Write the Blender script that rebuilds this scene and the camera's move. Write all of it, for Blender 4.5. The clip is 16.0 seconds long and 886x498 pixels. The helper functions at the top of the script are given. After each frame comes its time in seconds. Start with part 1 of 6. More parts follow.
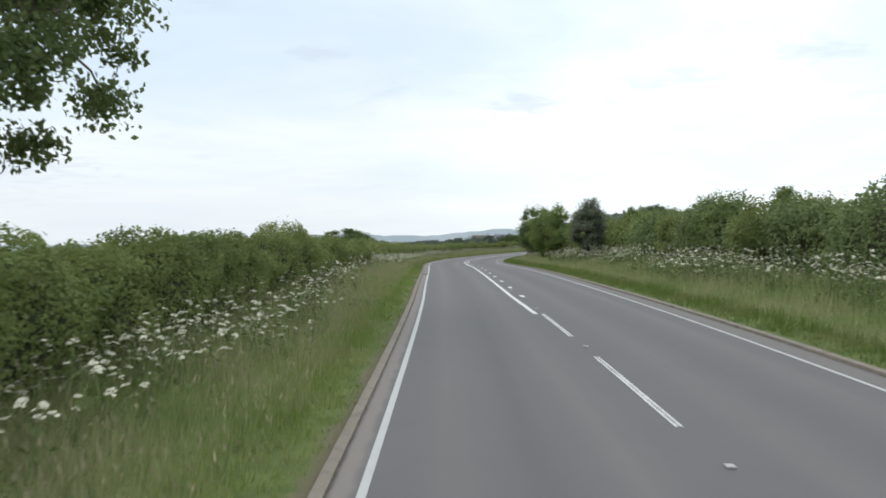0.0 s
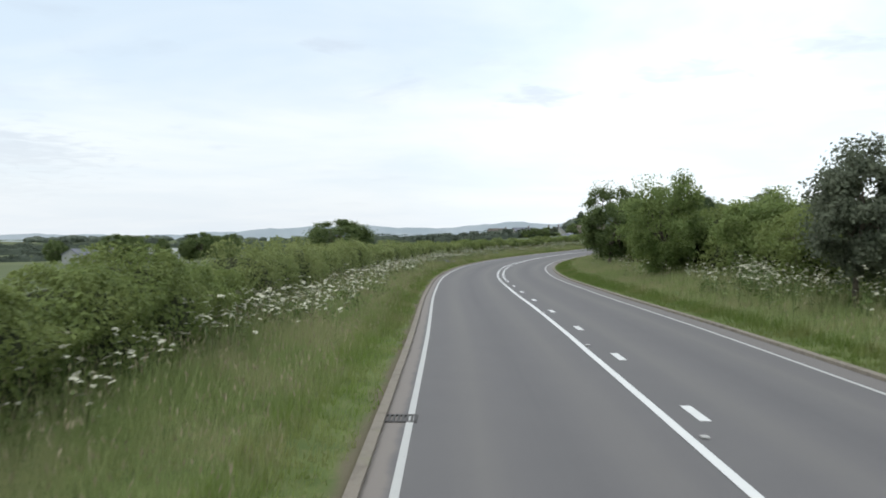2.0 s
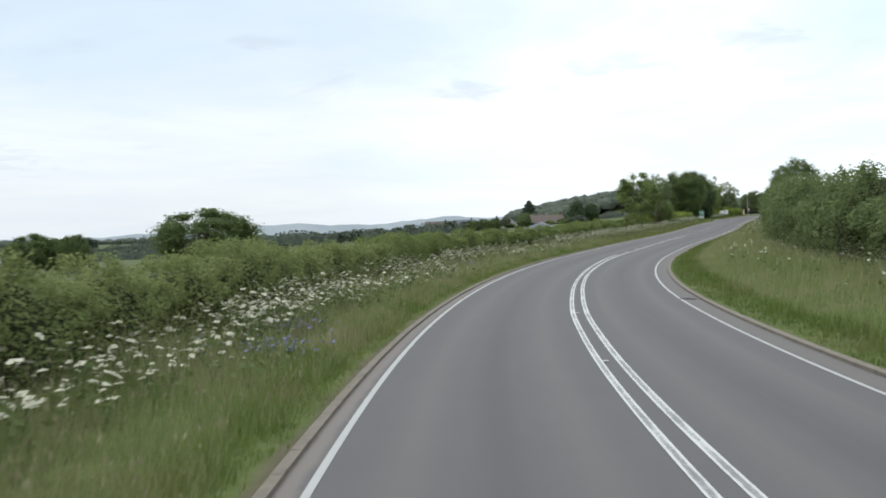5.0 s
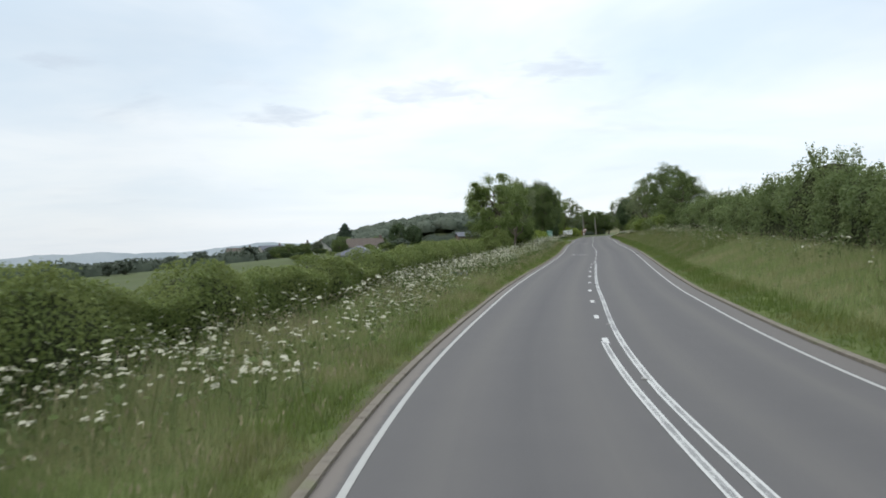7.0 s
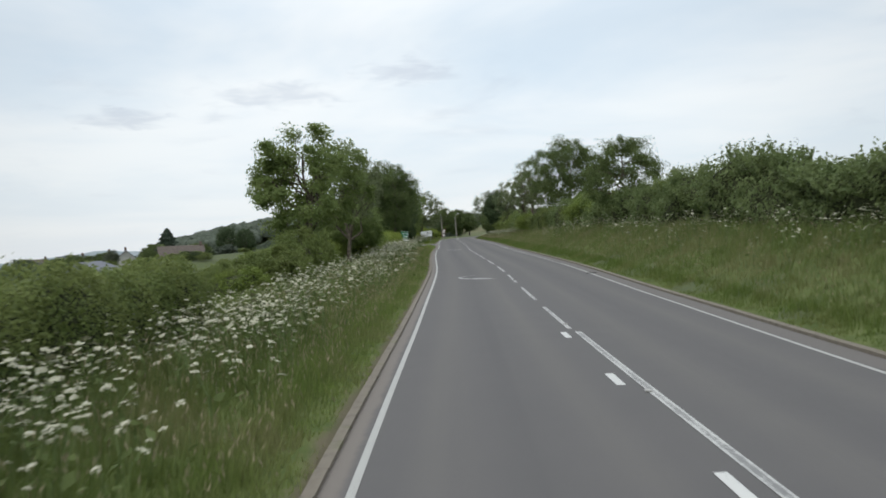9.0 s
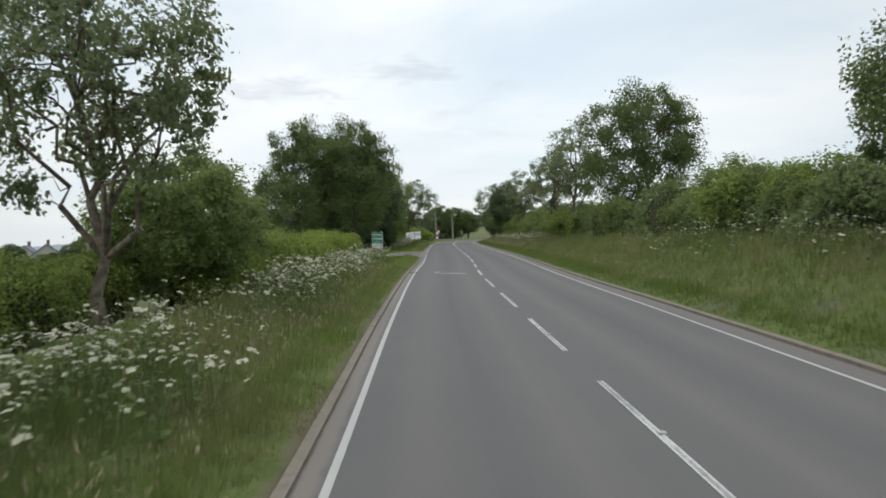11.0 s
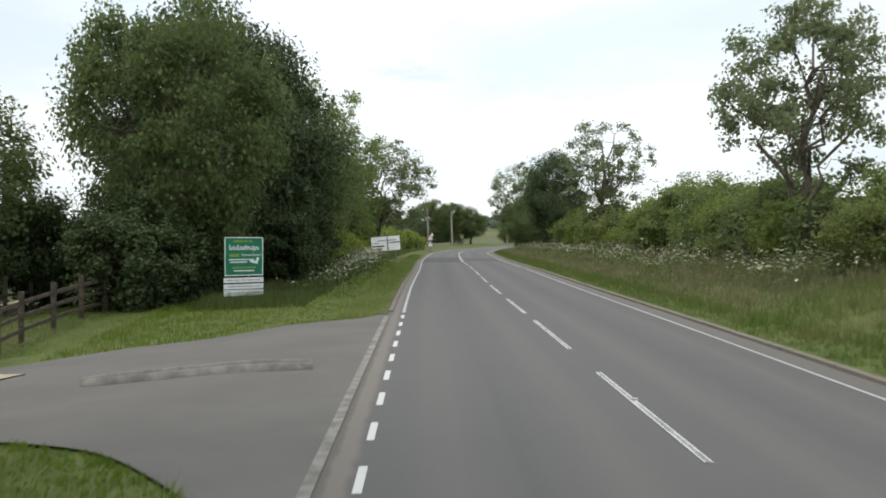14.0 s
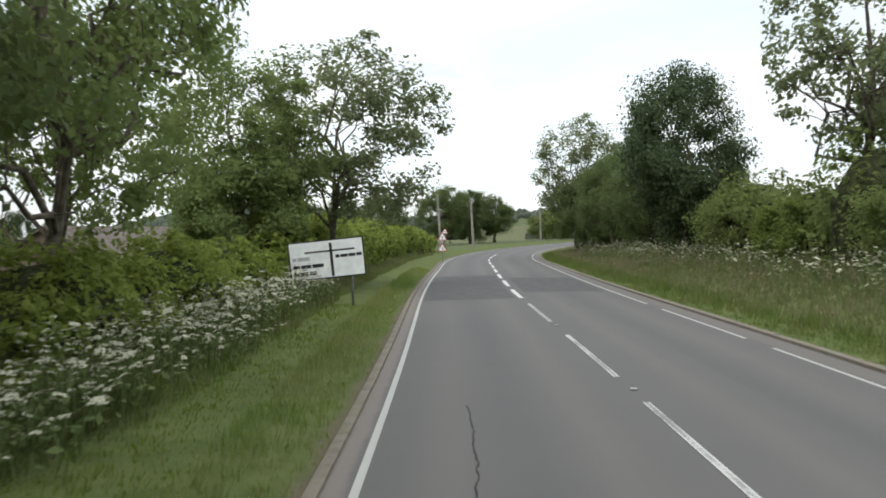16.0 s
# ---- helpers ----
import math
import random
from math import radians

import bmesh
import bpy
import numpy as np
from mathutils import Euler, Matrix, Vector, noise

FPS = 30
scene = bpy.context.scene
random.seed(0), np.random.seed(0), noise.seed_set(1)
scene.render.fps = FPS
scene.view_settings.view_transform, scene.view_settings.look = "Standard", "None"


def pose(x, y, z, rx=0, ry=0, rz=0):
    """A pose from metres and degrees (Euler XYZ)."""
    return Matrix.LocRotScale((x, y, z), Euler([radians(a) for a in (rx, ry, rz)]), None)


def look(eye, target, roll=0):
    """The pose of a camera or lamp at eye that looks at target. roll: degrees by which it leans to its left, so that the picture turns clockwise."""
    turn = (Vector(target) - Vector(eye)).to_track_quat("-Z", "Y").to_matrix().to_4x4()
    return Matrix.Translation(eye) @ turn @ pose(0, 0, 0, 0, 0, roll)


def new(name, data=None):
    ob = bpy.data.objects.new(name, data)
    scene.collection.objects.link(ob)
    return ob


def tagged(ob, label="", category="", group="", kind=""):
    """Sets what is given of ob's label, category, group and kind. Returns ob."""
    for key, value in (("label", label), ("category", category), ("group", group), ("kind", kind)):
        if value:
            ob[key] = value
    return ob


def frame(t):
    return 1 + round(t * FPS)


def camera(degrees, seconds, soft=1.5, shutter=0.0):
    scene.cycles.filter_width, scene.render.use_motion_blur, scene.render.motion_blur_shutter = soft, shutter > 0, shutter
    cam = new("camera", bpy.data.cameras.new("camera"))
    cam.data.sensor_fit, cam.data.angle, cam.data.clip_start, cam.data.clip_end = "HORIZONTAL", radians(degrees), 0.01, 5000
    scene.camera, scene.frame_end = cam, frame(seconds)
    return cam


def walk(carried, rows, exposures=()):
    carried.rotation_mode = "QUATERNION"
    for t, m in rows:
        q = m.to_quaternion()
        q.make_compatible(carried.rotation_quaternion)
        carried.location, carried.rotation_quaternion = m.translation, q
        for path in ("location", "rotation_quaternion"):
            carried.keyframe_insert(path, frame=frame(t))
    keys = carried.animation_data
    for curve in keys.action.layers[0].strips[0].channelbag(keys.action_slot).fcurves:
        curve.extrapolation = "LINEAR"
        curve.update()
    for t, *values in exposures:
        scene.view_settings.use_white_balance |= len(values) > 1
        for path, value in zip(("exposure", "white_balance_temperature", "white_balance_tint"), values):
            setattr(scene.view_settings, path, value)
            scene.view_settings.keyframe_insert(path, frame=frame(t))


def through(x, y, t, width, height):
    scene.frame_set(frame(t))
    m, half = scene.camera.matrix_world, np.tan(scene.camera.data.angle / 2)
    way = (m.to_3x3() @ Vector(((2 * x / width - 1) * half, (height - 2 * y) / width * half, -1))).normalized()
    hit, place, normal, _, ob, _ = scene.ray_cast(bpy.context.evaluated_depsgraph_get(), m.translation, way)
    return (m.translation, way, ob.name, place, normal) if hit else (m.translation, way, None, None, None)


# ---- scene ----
cam = camera(52.0, 16.0, soft=1.8, shutter=0.1)
PATH = [
    (0.0, (0.000, -0.000, 2.250), (-0.002, 9.998, 2.064), -0.06),
    (0.5, (-0.027, 10.252, 2.307), (-0.022, 20.250, 2.116), 0.31),
    (1.0, (-0.045, 20.492, 2.330), (-0.051, 30.490, 2.118), -0.11),
    (1.5, (-0.121, 30.671, 2.295), (-0.205, 40.666, 2.014), 0.06),
    (2.0, (-0.320, 40.880, 2.216), (-0.464, 50.875, 1.947), 0.37),
    (2.5, (-0.349, 51.090, 2.100), (-0.479, 61.086, 1.834), 0.68),
    (3.0, (-0.416, 61.461, 1.958), (-0.483, 71.456, 1.660), -0.57),
    (3.7, (-0.396, 76.166, 1.674), (-0.396, 86.161, 1.368), -0.60),
    (4.2, (-0.251, 86.776, 1.431), (-0.129, 96.770, 1.108), -0.80),
    (4.7, (0.141, 97.458, 1.202), (0.507, 107.446, 0.879), -1.10),
    (5.5, (1.570, 114.661, 0.935), (2.573, 124.606, 0.637), -1.01),
    (6.0, (3.068, 125.483, 0.823), (4.578, 135.366, 0.597), -1.75),
    (6.5, (5.134, 136.350, 0.737), (7.120, 146.150, 0.619), -1.31),
    (7.0, (7.654, 147.213, 0.680), (10.206, 156.881, 0.591), -1.70),
    (7.5, (10.912, 157.872, 0.645), (13.939, 167.402, 0.569), -1.81),
    (8.0, (14.770, 168.420, 0.675), (18.295, 177.779, 0.643), -1.19),
    (8.5, (19.136, 178.861, 0.766), (23.110, 188.038, 0.788), -2.18),
    (9.0, (23.800, 189.252, 0.851), (27.875, 198.383, 0.731), -2.81),
    (9.5, (28.479, 199.527, 0.929), (32.589, 208.643, 0.991), -2.46),
    (10.0, (33.255, 209.810, 0.999), (37.369, 218.924, 0.868), -1.26),
    (10.7, (39.908, 223.956, 1.200), (44.030, 233.065, 1.078), -1.10),
    (11.2, (44.412, 234.083, 1.389), (48.527, 243.196, 1.284), -0.90),
    (11.8, (49.596, 246.261, 1.595), (53.695, 255.382, 1.517), -0.60),
    (12.5, (55.582, 260.394, 1.764), (59.681, 269.515, 1.701), -0.40),
    (13.0, (59.979, 270.362, 1.852), (64.065, 279.488, 1.736), 0.64),
    (13.5, (64.452, 280.237, 1.949), (68.643, 289.316, 1.846), 0.99),
    (14.0, (68.984, 290.128, 2.060), (73.202, 299.194, 1.970), 0.08),
    (14.5, (73.341, 299.847, 2.192), (77.525, 308.929, 2.101), 0.07),
    (15.0, (77.622, 309.486, 2.305), (81.741, 318.597, 2.191), -0.74),
    (15.5, (81.876, 318.940, 2.376), (85.961, 328.067, 2.280), -0.21),
    (16.0, (86.222, 328.292, 2.430), (90.304, 337.420, 2.298), -1.15),
]
walk(cam, [(t, look(eye, target, roll)) for t, eye, target, roll in PATH],
     exposures=[(0.0, 0.02, 6500, 10), (6.4, 0.0, 6500, 10), (7.5, -0.24, 6550, 10), (8.5, -0.29, 6600, 10), (10.2, -0.22, 6680, 10), (12.4, -0.14, 6800, 10), (13.5, 0.02, 6850, 10), (14.5, 0.08, 6850, 10), (16.0, 0.14, 6800, 10)])

# ---- sky, sun ----
SUN_AZ, SUN_EL = 250.0, 52.0


def make_world():
    w = bpy.data.worlds.new("overcast_sky")
    scene.world = w
    w.use_nodes = True
    nt = w.node_tree
    nt.nodes.clear()
    N = nt.nodes.new
    L = nt.links.new
    out = N("ShaderNodeOutputWorld")
    bg = N("ShaderNodeBackground")
    sky = N("ShaderNodeTexSky")
    sky.sky_type = "NISHITA"
    sky.sun_disc = False
    sky.sun_elevation = radians(SUN_EL)
    sky.sun_rotation = radians(SUN_AZ)
    tc = N("ShaderNodeTexCoord")
    sep = N("ShaderNodeSeparateXYZ")
    L(tc.outputs["Generated"], sep.inputs[0])
    # cloud sheet: the direction laid on a flat layer overhead
    add = N("ShaderNodeMath"); add.operation = "ADD"; add.inputs[1].default_value = 0.10
    L(sep.outputs["Z"], add.inputs[0])
    mx = N("ShaderNodeMath"); mx.operation = "MAXIMUM"; mx.inputs[1].default_value = 0.05
    L(add.outputs[0], mx.inputs[0])
    dx = N("ShaderNodeMath"); dx.operation = "DIVIDE"
    dy = N("ShaderNodeMath"); dy.operation = "DIVIDE"
    L(sep.outputs["X"], dx.inputs[0]); L(mx.outputs[0], dx.inputs[1])
    L(sep.outputs["Y"], dy.inputs[0]); L(mx.outputs[0], dy.inputs[1])
    com = N("ShaderNodeCombineXYZ")
    L(dx.outputs[0], com.inputs[0]); L(dy.outputs[0], com.inputs[1])

    def cloud(scale, detail, lo, hi, seed):
        mp = N("ShaderNodeMapping"); mp.inputs["Location"].default_value = (seed, seed * 0.7, 0)
        mp.inputs["Scale"].default_value = (scale, scale * 0.9, 1)
        L(com.outputs[0], mp.inputs[0])
        n = N("ShaderNodeTexNoise"); n.inputs["Scale"].default_value = 1.0
        n.inputs["Detail"].default_value = detail; n.inputs["Roughness"].default_value = 0.55
        n.inputs["Distortion"].default_value = 0.4
        L(mp.outputs[0], n.inputs["Vector"])
        r = N("ShaderNodeMapRange"); r.inputs[1].default_value = lo; r.inputs[2].default_value = hi
        r.interpolation_type = "SMOOTHSTEP"
        L(n.outputs["Fac"], r.inputs[0])
        return r.outputs[0]

    veil = cloud(0.55, 5, 0.32, 0.68, 3.1)      # large soft thin places
    wisp = cloud(1.5, 6, 0.56, 0.74, 11.7)      # small grey scud

    def mix(fac, a, b):
        m = N("ShaderNodeMix"); m.data_type = "RGBA"
        L(fac, m.inputs[0])
        for sock, v in ((m.inputs[6], a), (m.inputs[7], b)):
            if isinstance(v, tuple):
                sock.default_value = v
            else:
                L(v, sock)
        return m.outputs[2]

    col = mix(veil, (0.66, 0.775, 0.88, 1), (0.905, 0.95, 0.975, 1))
    half = N("ShaderNodeMath"); half.operation = "MULTIPLY"; half.inputs[1].default_value = 0.28
    L(wisp, half.inputs[0])
    col = mix(half.outputs[0], col, (0.50, 0.56, 0.66, 1))
    # a few small grey clouds hanging under the sheet
    jit = N("ShaderNodeTexNoise"); jit.inputs["Scale"].default_value = 7.0; jit.inputs["Detail"].default_value = 6.0; jit.inputs["Distortion"].default_value = 0.6
    L(com.outputs[0], jit.inputs["Vector"])
    for u, v, ru, rv, amount in ((0.37, 4.14, 0.20, 0.26, 0.66), (0.94, 3.70, 0.30, 0.22, 0.52), (0.74, 4.10, 0.10, 0.12, 0.4), (1.33, 3.24, 0.20, 0.20, 0.6), (-0.43, 3.34, 0.13, 0.13, 0.4), (-2.62, 5.2, 0.62, 1.0, 0.75), (-3.6, 6.6, 0.9, 0.9, 0.5)):
        mp = N("ShaderNodeMapping"); mp.vector_type = "POINT"
        mp.inputs["Location"].default_value = (-u / ru, -v / rv, 0)
        mp.inputs["Scale"].default_value = (1 / ru, 1 / rv, 0)
        L(com.outputs[0], mp.inputs[0])
        ln = N("ShaderNodeVectorMath"); ln.operation = "LENGTH"
        L(mp.outputs[0], ln.inputs[0])
        ad = N("ShaderNodeMath"); ad.operation = "MULTIPLY_ADD"; ad.inputs[1].default_value = 2.6
        L(jit.outputs["Fac"], ad.inputs[0]); L(ln.outputs["Value"], ad.inputs[2])
        mr = N("ShaderNodeMapRange"); mr.interpolation_type = "SMOOTHSTEP"
        mr.inputs[1].default_value = 2.45; mr.inputs[2].default_value = 1.35; mr.inputs[3].default_value = 0.0; mr.inputs[4].default_value = amount
        L(ad.outputs[0], mr.inputs[0])
        col = mix(mr.outputs[0], col, (0.56, 0.62, 0.71, 1))
    # paler, whiter band towards the horizon
    hz = N("ShaderNodeMapRange"); hz.inputs[1].default_value = 0.02; hz.inputs[2].default_value = 0.16
    hz.inputs[3].default_value = 0.75; hz.inputs[4].default_value = 0.0
    L(sep.outputs["Z"], hz.inputs[0])
    col = mix(hz.outputs[0], col, (0.775, 0.83, 0.885, 1))
    # an overcast sky grows brighter to the zenith
    up = N("ShaderNodeMapRange"); up.inputs[1].default_value = 0.22; up.inputs[2].default_value = 1.0
    up.inputs[3].default_value = 1.0; up.inputs[4].default_value = 2.1
    L(sep.outputs["Z"], up.inputs[0])
    # thinner, brighter cloud to the north-east
    dot = N("ShaderNodeVectorMath"); dot.operation = "DOT_PRODUCT"
    dot.inputs[1].default_value = (math.sin(radians(23)), math.cos(radians(23)), 0.0)
    L(tc.outputs["Generated"], dot.inputs[0])
    ne = N("ShaderNodeMapRange"); ne.interpolation_type = "SMOOTHSTEP"
    ne.inputs[1].default_value = 0.87; ne.inputs[2].default_value = 0.99; ne.inputs[3].default_value = 1.0; ne.inputs[4].default_value = 1.17
    L(dot.outputs["Value"], ne.inputs[0])
    lit = N("ShaderNodeMath"); lit.operation = "MULTIPLY"
    L(up.outputs[0], lit.inputs[0]); L(ne.outputs[0], lit.inputs[1])
    sc = N("ShaderNodeVectorMath"); sc.operation = "SCALE"
    L(col, sc.inputs[0]); L(lit.outputs[0], sc.inputs["Scale"])
    s2 = N("ShaderNodeVectorMath"); s2.operation = "SCALE"; s2.inputs["Scale"].default_value = 0.02
    L(sky.outputs[0], s2.inputs[0])
    sm = N("ShaderNodeVectorMath"); sm.operation = "ADD"
    L(sc.outputs[0], sm.inputs[0]); L(s2.outputs[0], sm.inputs[1])
    L(sm.outputs[0], bg.inputs["Color"])
    bg.inputs["Strength"].default_value = 1.0
    L(bg.outputs[0], out.inputs[0])


make_world()
sun_data = bpy.data.lights.new("sun", "SUN")
sun_data.energy = 1.0
sun_data.angle = radians(25)
sun_data.color = (1.0, 0.96, 0.90)
sun = new("sun", sun_data)
sun.matrix_world = look((0, 0, 60), (0 + 30 * math.sin(radians(SUN_AZ - 180)), 30 * math.cos(radians(SUN_AZ - 180)), 60 - 30 * math.tan(radians(SUN_EL))))

# ---- materials ----


class Mat:
    """A small builder of node materials."""

    def __init__(self, name, rough=0.8, spec=0.3, metal=0.0):
        self.m = bpy.data.materials.new(name)
        self.m.use_nodes = True
        self.t = self.m.node_tree
        self.b = self.t.nodes["Principled BSDF"]
        self.b.inputs["Roughness"].default_value = rough
        self.b.inputs["Specular IOR Level"].default_value = spec
        self.b.inputs["Metallic"].default_value = metal

    def n(self, kind, **kw):
        node = self.t.nodes.new(kind)
        for k, v in kw.items():
            node.inputs[k].default_value = v
        return node

    def link(self, a, b):
        self.t.links.new(a, b)

    def coords(self, which="Object"):
        return self.n("ShaderNodeTexCoord").outputs[which]

    def world_pos(self):
        return self.n("ShaderNodeNewGeometry").outputs["Position"]

    def noise(self, vec, scale, detail=4.0, rough=0.55, distort=0.0):
        nd = self.n("ShaderNodeTexNoise", Scale=scale, Detail=detail, Roughness=rough, Distortion=distort)
        self.link(vec, nd.inputs["Vector"])
        return nd.outputs["Fac"]

    def ramp(self, fac, lo, hi, a=0.0, b=1.0):
        r = self.n("ShaderNodeMapRange")
        r.interpolation_type = "SMOOTHSTEP"
        for i, v in ((1, lo), (2, hi), (3, a), (4, b)):
            r.inputs[i].default_value = v
        self.link(fac, r.inputs[0])
        return r.outputs[0]

    def mix(self, fac, a, b, blend="MIX"):
        m = self.n("ShaderNodeMix")
        m.data_type = "RGBA"
        m.blend_type = blend
        if isinstance(fac, float):
            m.inputs[0].default_value = fac
        else:
            self.link(fac, m.inputs[0])
        for s, v in ((m.inputs[6], a), (m.inputs[7], b)):
            if isinstance(v, tuple):
                s.default_value = (*v, 1)
            else:
                self.link(v, s)
        return m.outputs[2]

    def math(self, op, a, b=0.0):
        m = self.n("ShaderNodeMath")
        m.operation = op
        for s, v in ((m.inputs[0], a), (m.inputs[1], b)):
            if isinstance(v, (int, float)):
                s.default_value = v
            else:
                self.link(v, s)
        return m.outputs[0]

    def color(self, c):
        if isinstance(c, tuple):
            self.b.inputs["Base Color"].default_value = (*c, 1)
        else:
            self.link(c, self.b.inputs["Base Color"])
        return self

    def bump(self, h, strength=0.3, dist=0.01):
        b = self.n("ShaderNodeBump", Strength=strength, Distance=dist)
        self.link(h, b.inputs["Height"])
        self.link(b.outputs[0], self.b.inputs["Normal"])
        return self

    def leafy(self, amount, col):
        """Lets light through, as leaves do."""
        tr = self.n("ShaderNodeBsdfTranslucent")
        if isinstance(col, tuple):
            tr.inputs[0].default_value = (*col, 1)
        else:
            self.link(col, tr.inputs[0])
        ms = self.n("ShaderNodeMixShader")
        ms.inputs[0].default_value = amount
        self.link(self.b.outputs[0], ms.inputs[1])
        self.link(tr.outputs[0], ms.inputs[2])
        self.link(ms.outputs[0], self.t.nodes["Material Output"].inputs["Surface"])
        return self


def leaf_material(name, dark, mid, light, through=0.3):
    k = Mat(name, rough=0.65, spec=0.16)
    rnd = k.n("ShaderNodeNewGeometry").outputs["Random Per Island"]
    pos = k.world_pos()
    big = k.ramp(k.noise(pos, 0.7, 3), 0.35, 0.65)
    c = k.mix(rnd, dark, mid)
    c = k.mix(k.math("MULTIPLY", big, 0.55), c, light)
    k.color(c)
    k.leafy(through, k.mix(0.5, c, light))
    return k.m


def plain(name, col, rough=0.7, spec=0.3, metal=0.0, scale=6.0, vary=0.25, bump=0.15):
    k = Mat(name, rough, spec, metal)
    p = k.coords()
    a = k.noise(p, scale, 5)
    b = k.noise(p, scale * 9, 3)
    c = k.mix(k.ramp(a, 0.3, 0.7), tuple(v * (1 - vary) for v in col), tuple(min(v * (1 + vary), 1) for v in col))
    k.color(k.mix(k.math("MULTIPLY", k.ramp(b, 0.45, 0.75), vary), c, tuple(v * 0.7 for v in col)))
    if bump:
        k.bump(b, bump, 0.01)
    return k.m


def asphalt_material():
    """Worn asphalt; the across coordinate has the edge lines at 3.4."""
    k = Mat("asphalt", rough=0.82, spec=0.25)
    uv = k.coords("UV")
    sep = k.n("ShaderNodeSeparateXYZ")
    k.link(uv, sep.inputs[0])
    lat = sep.outputs["Y"]
    pos = k.world_pos()
    fine = k.noise(pos, 70, 3, 0.7)
    mid = k.noise(pos, 0.9, 5)
    st = k.n("ShaderNodeCombineXYZ")
    k.link(k.math("MULTIPLY", sep.outputs["X"], 0.02), st.inputs[0])
    k.link(k.math("MULTIPLY", lat, 1.3), st.inputs[1])
    streak = k.noise(st.outputs[0], 1.6, 5, 0.6)
    c = k.mix(fine, (0.080, 0.0755, 0.0745), (0.118, 0.1115, 0.1095))
    c = k.mix(k.ramp(mid, 0.3, 0.75, 0, 0.16), c, (0.070, 0.068, 0.070))
    # polished, paler wheel tracks
    near = k.math("ABSOLUTE", k.math("SUBTRACT", k.math("ABSOLUTE", k.math("SUBTRACT", k.math("ABSOLUTE", lat), 1.75)), 0.85))
    c = k.mix(k.math("MULTIPLY", k.ramp(near, 0.5, 0.0), k.ramp(streak, 0.25, 0.7, 0.15, 0.5)), c, (0.130, 0.122, 0.112))
    # oil in the lane middle
    oil = k.math("ABSOLUTE", k.math("SUBTRACT", k.math("ABSOLUTE", lat), 1.75))
    c = k.mix(k.math("MULTIPLY", k.ramp(oil, 0.45, 0.0), k.ramp(streak, 0.3, 0.7, 0.05, 0.42)), c, (0.064, 0.062, 0.064))
    # gritty brown channel along the kerbs, dirtier beside the near lane
    out = k.math("ADD", k.math("ABSOLUTE", lat), k.math("MULTIPLY", k.math("SUBTRACT", k.noise(pos, 2.2, 4), 0.5), 0.16))
    edge = k.ramp(out, 3.44, 3.56)
    side = k.ramp(lat, -1.0, 1.0, 0.8, 0.35)
    c = k.mix(k.math("MULTIPLY", edge, side), c, (0.168, 0.147, 0.128))
    c = k.mix(k.math("MULTIPLY", k.ramp(out, 3.67, 3.74), k.ramp(lat, -1.0, 1.0, 0.55, 0.0)), c, (0.070, 0.062, 0.050))
    k.color(c)
    k.bump(fine, 0.3, 0.005)
    return k.m


def paint_material(name, wear=0.5, col=(0.345, 0.342, 0.322), hollow=0.0):
    """Road paint, scuffed through to the asphalt; hollow: how far the middle of the stripe has gone."""
    k = Mat(name, rough=0.6, spec=0.3)
    pos = k.world_pos()
    w = k.math("ADD", k.math("MULTIPLY", k.noise(pos, 26, 5, 0.7), 0.6), k.math("MULTIPLY", k.noise(pos, 0.8, 3), 0.4))
    if hollow:
        sep = k.n("ShaderNodeSeparateXYZ")
        k.link(k.coords("UV"), sep.inputs[0])
        mid = k.ramp(k.math("ABSOLUTE", sep.outputs["Y"]), 0.75, 0.25, 0.0, hollow)
        w = k.math("ADD", w, mid)
    c = k.mix(k.ramp(w, 0.66 - 0.22 * wear, 0.78 - 0.2 * wear), col, (0.16, 0.158, 0.157))
    k.color(k.mix(k.ramp(k.noise(pos, 3, 4), 0.4, 0.8, 0, 0.3), c, tuple(v * 0.8 for v in col)))
    k.bump(k.noise(pos, 40, 2), 0.2, 0.004)
    return k.m


def kerb_material():
    k = Mat("kerb_concrete", rough=0.9, spec=0.2)
    pos = k.world_pos()
    rnd = k.n("ShaderNodeObjectInfo").outputs["Random"]
    c = k.mix(rnd, (0.160, 0.138, 0.110), (0.168, 0.146, 0.117))
    c = k.mix(k.ramp(k.noise(pos, 4, 5), 0.45, 0.75, 0, 0.7), c, (0.085, 0.076, 0.06))
    c = k.mix(k.ramp(k.noise(pos, 1.7, 4), 0.55, 0.75, 0, 0.6), c, (0.12, 0.13, 0.06))
    k.color(k.mix(k.ramp(k.noise(pos, 30, 3), 0.4, 0.75, 0, 0.4), c, (0.21, 0.195, 0.17)))
    k.bump(k.noise(pos, 45, 3), 0.4, 0.008)
    return k.m


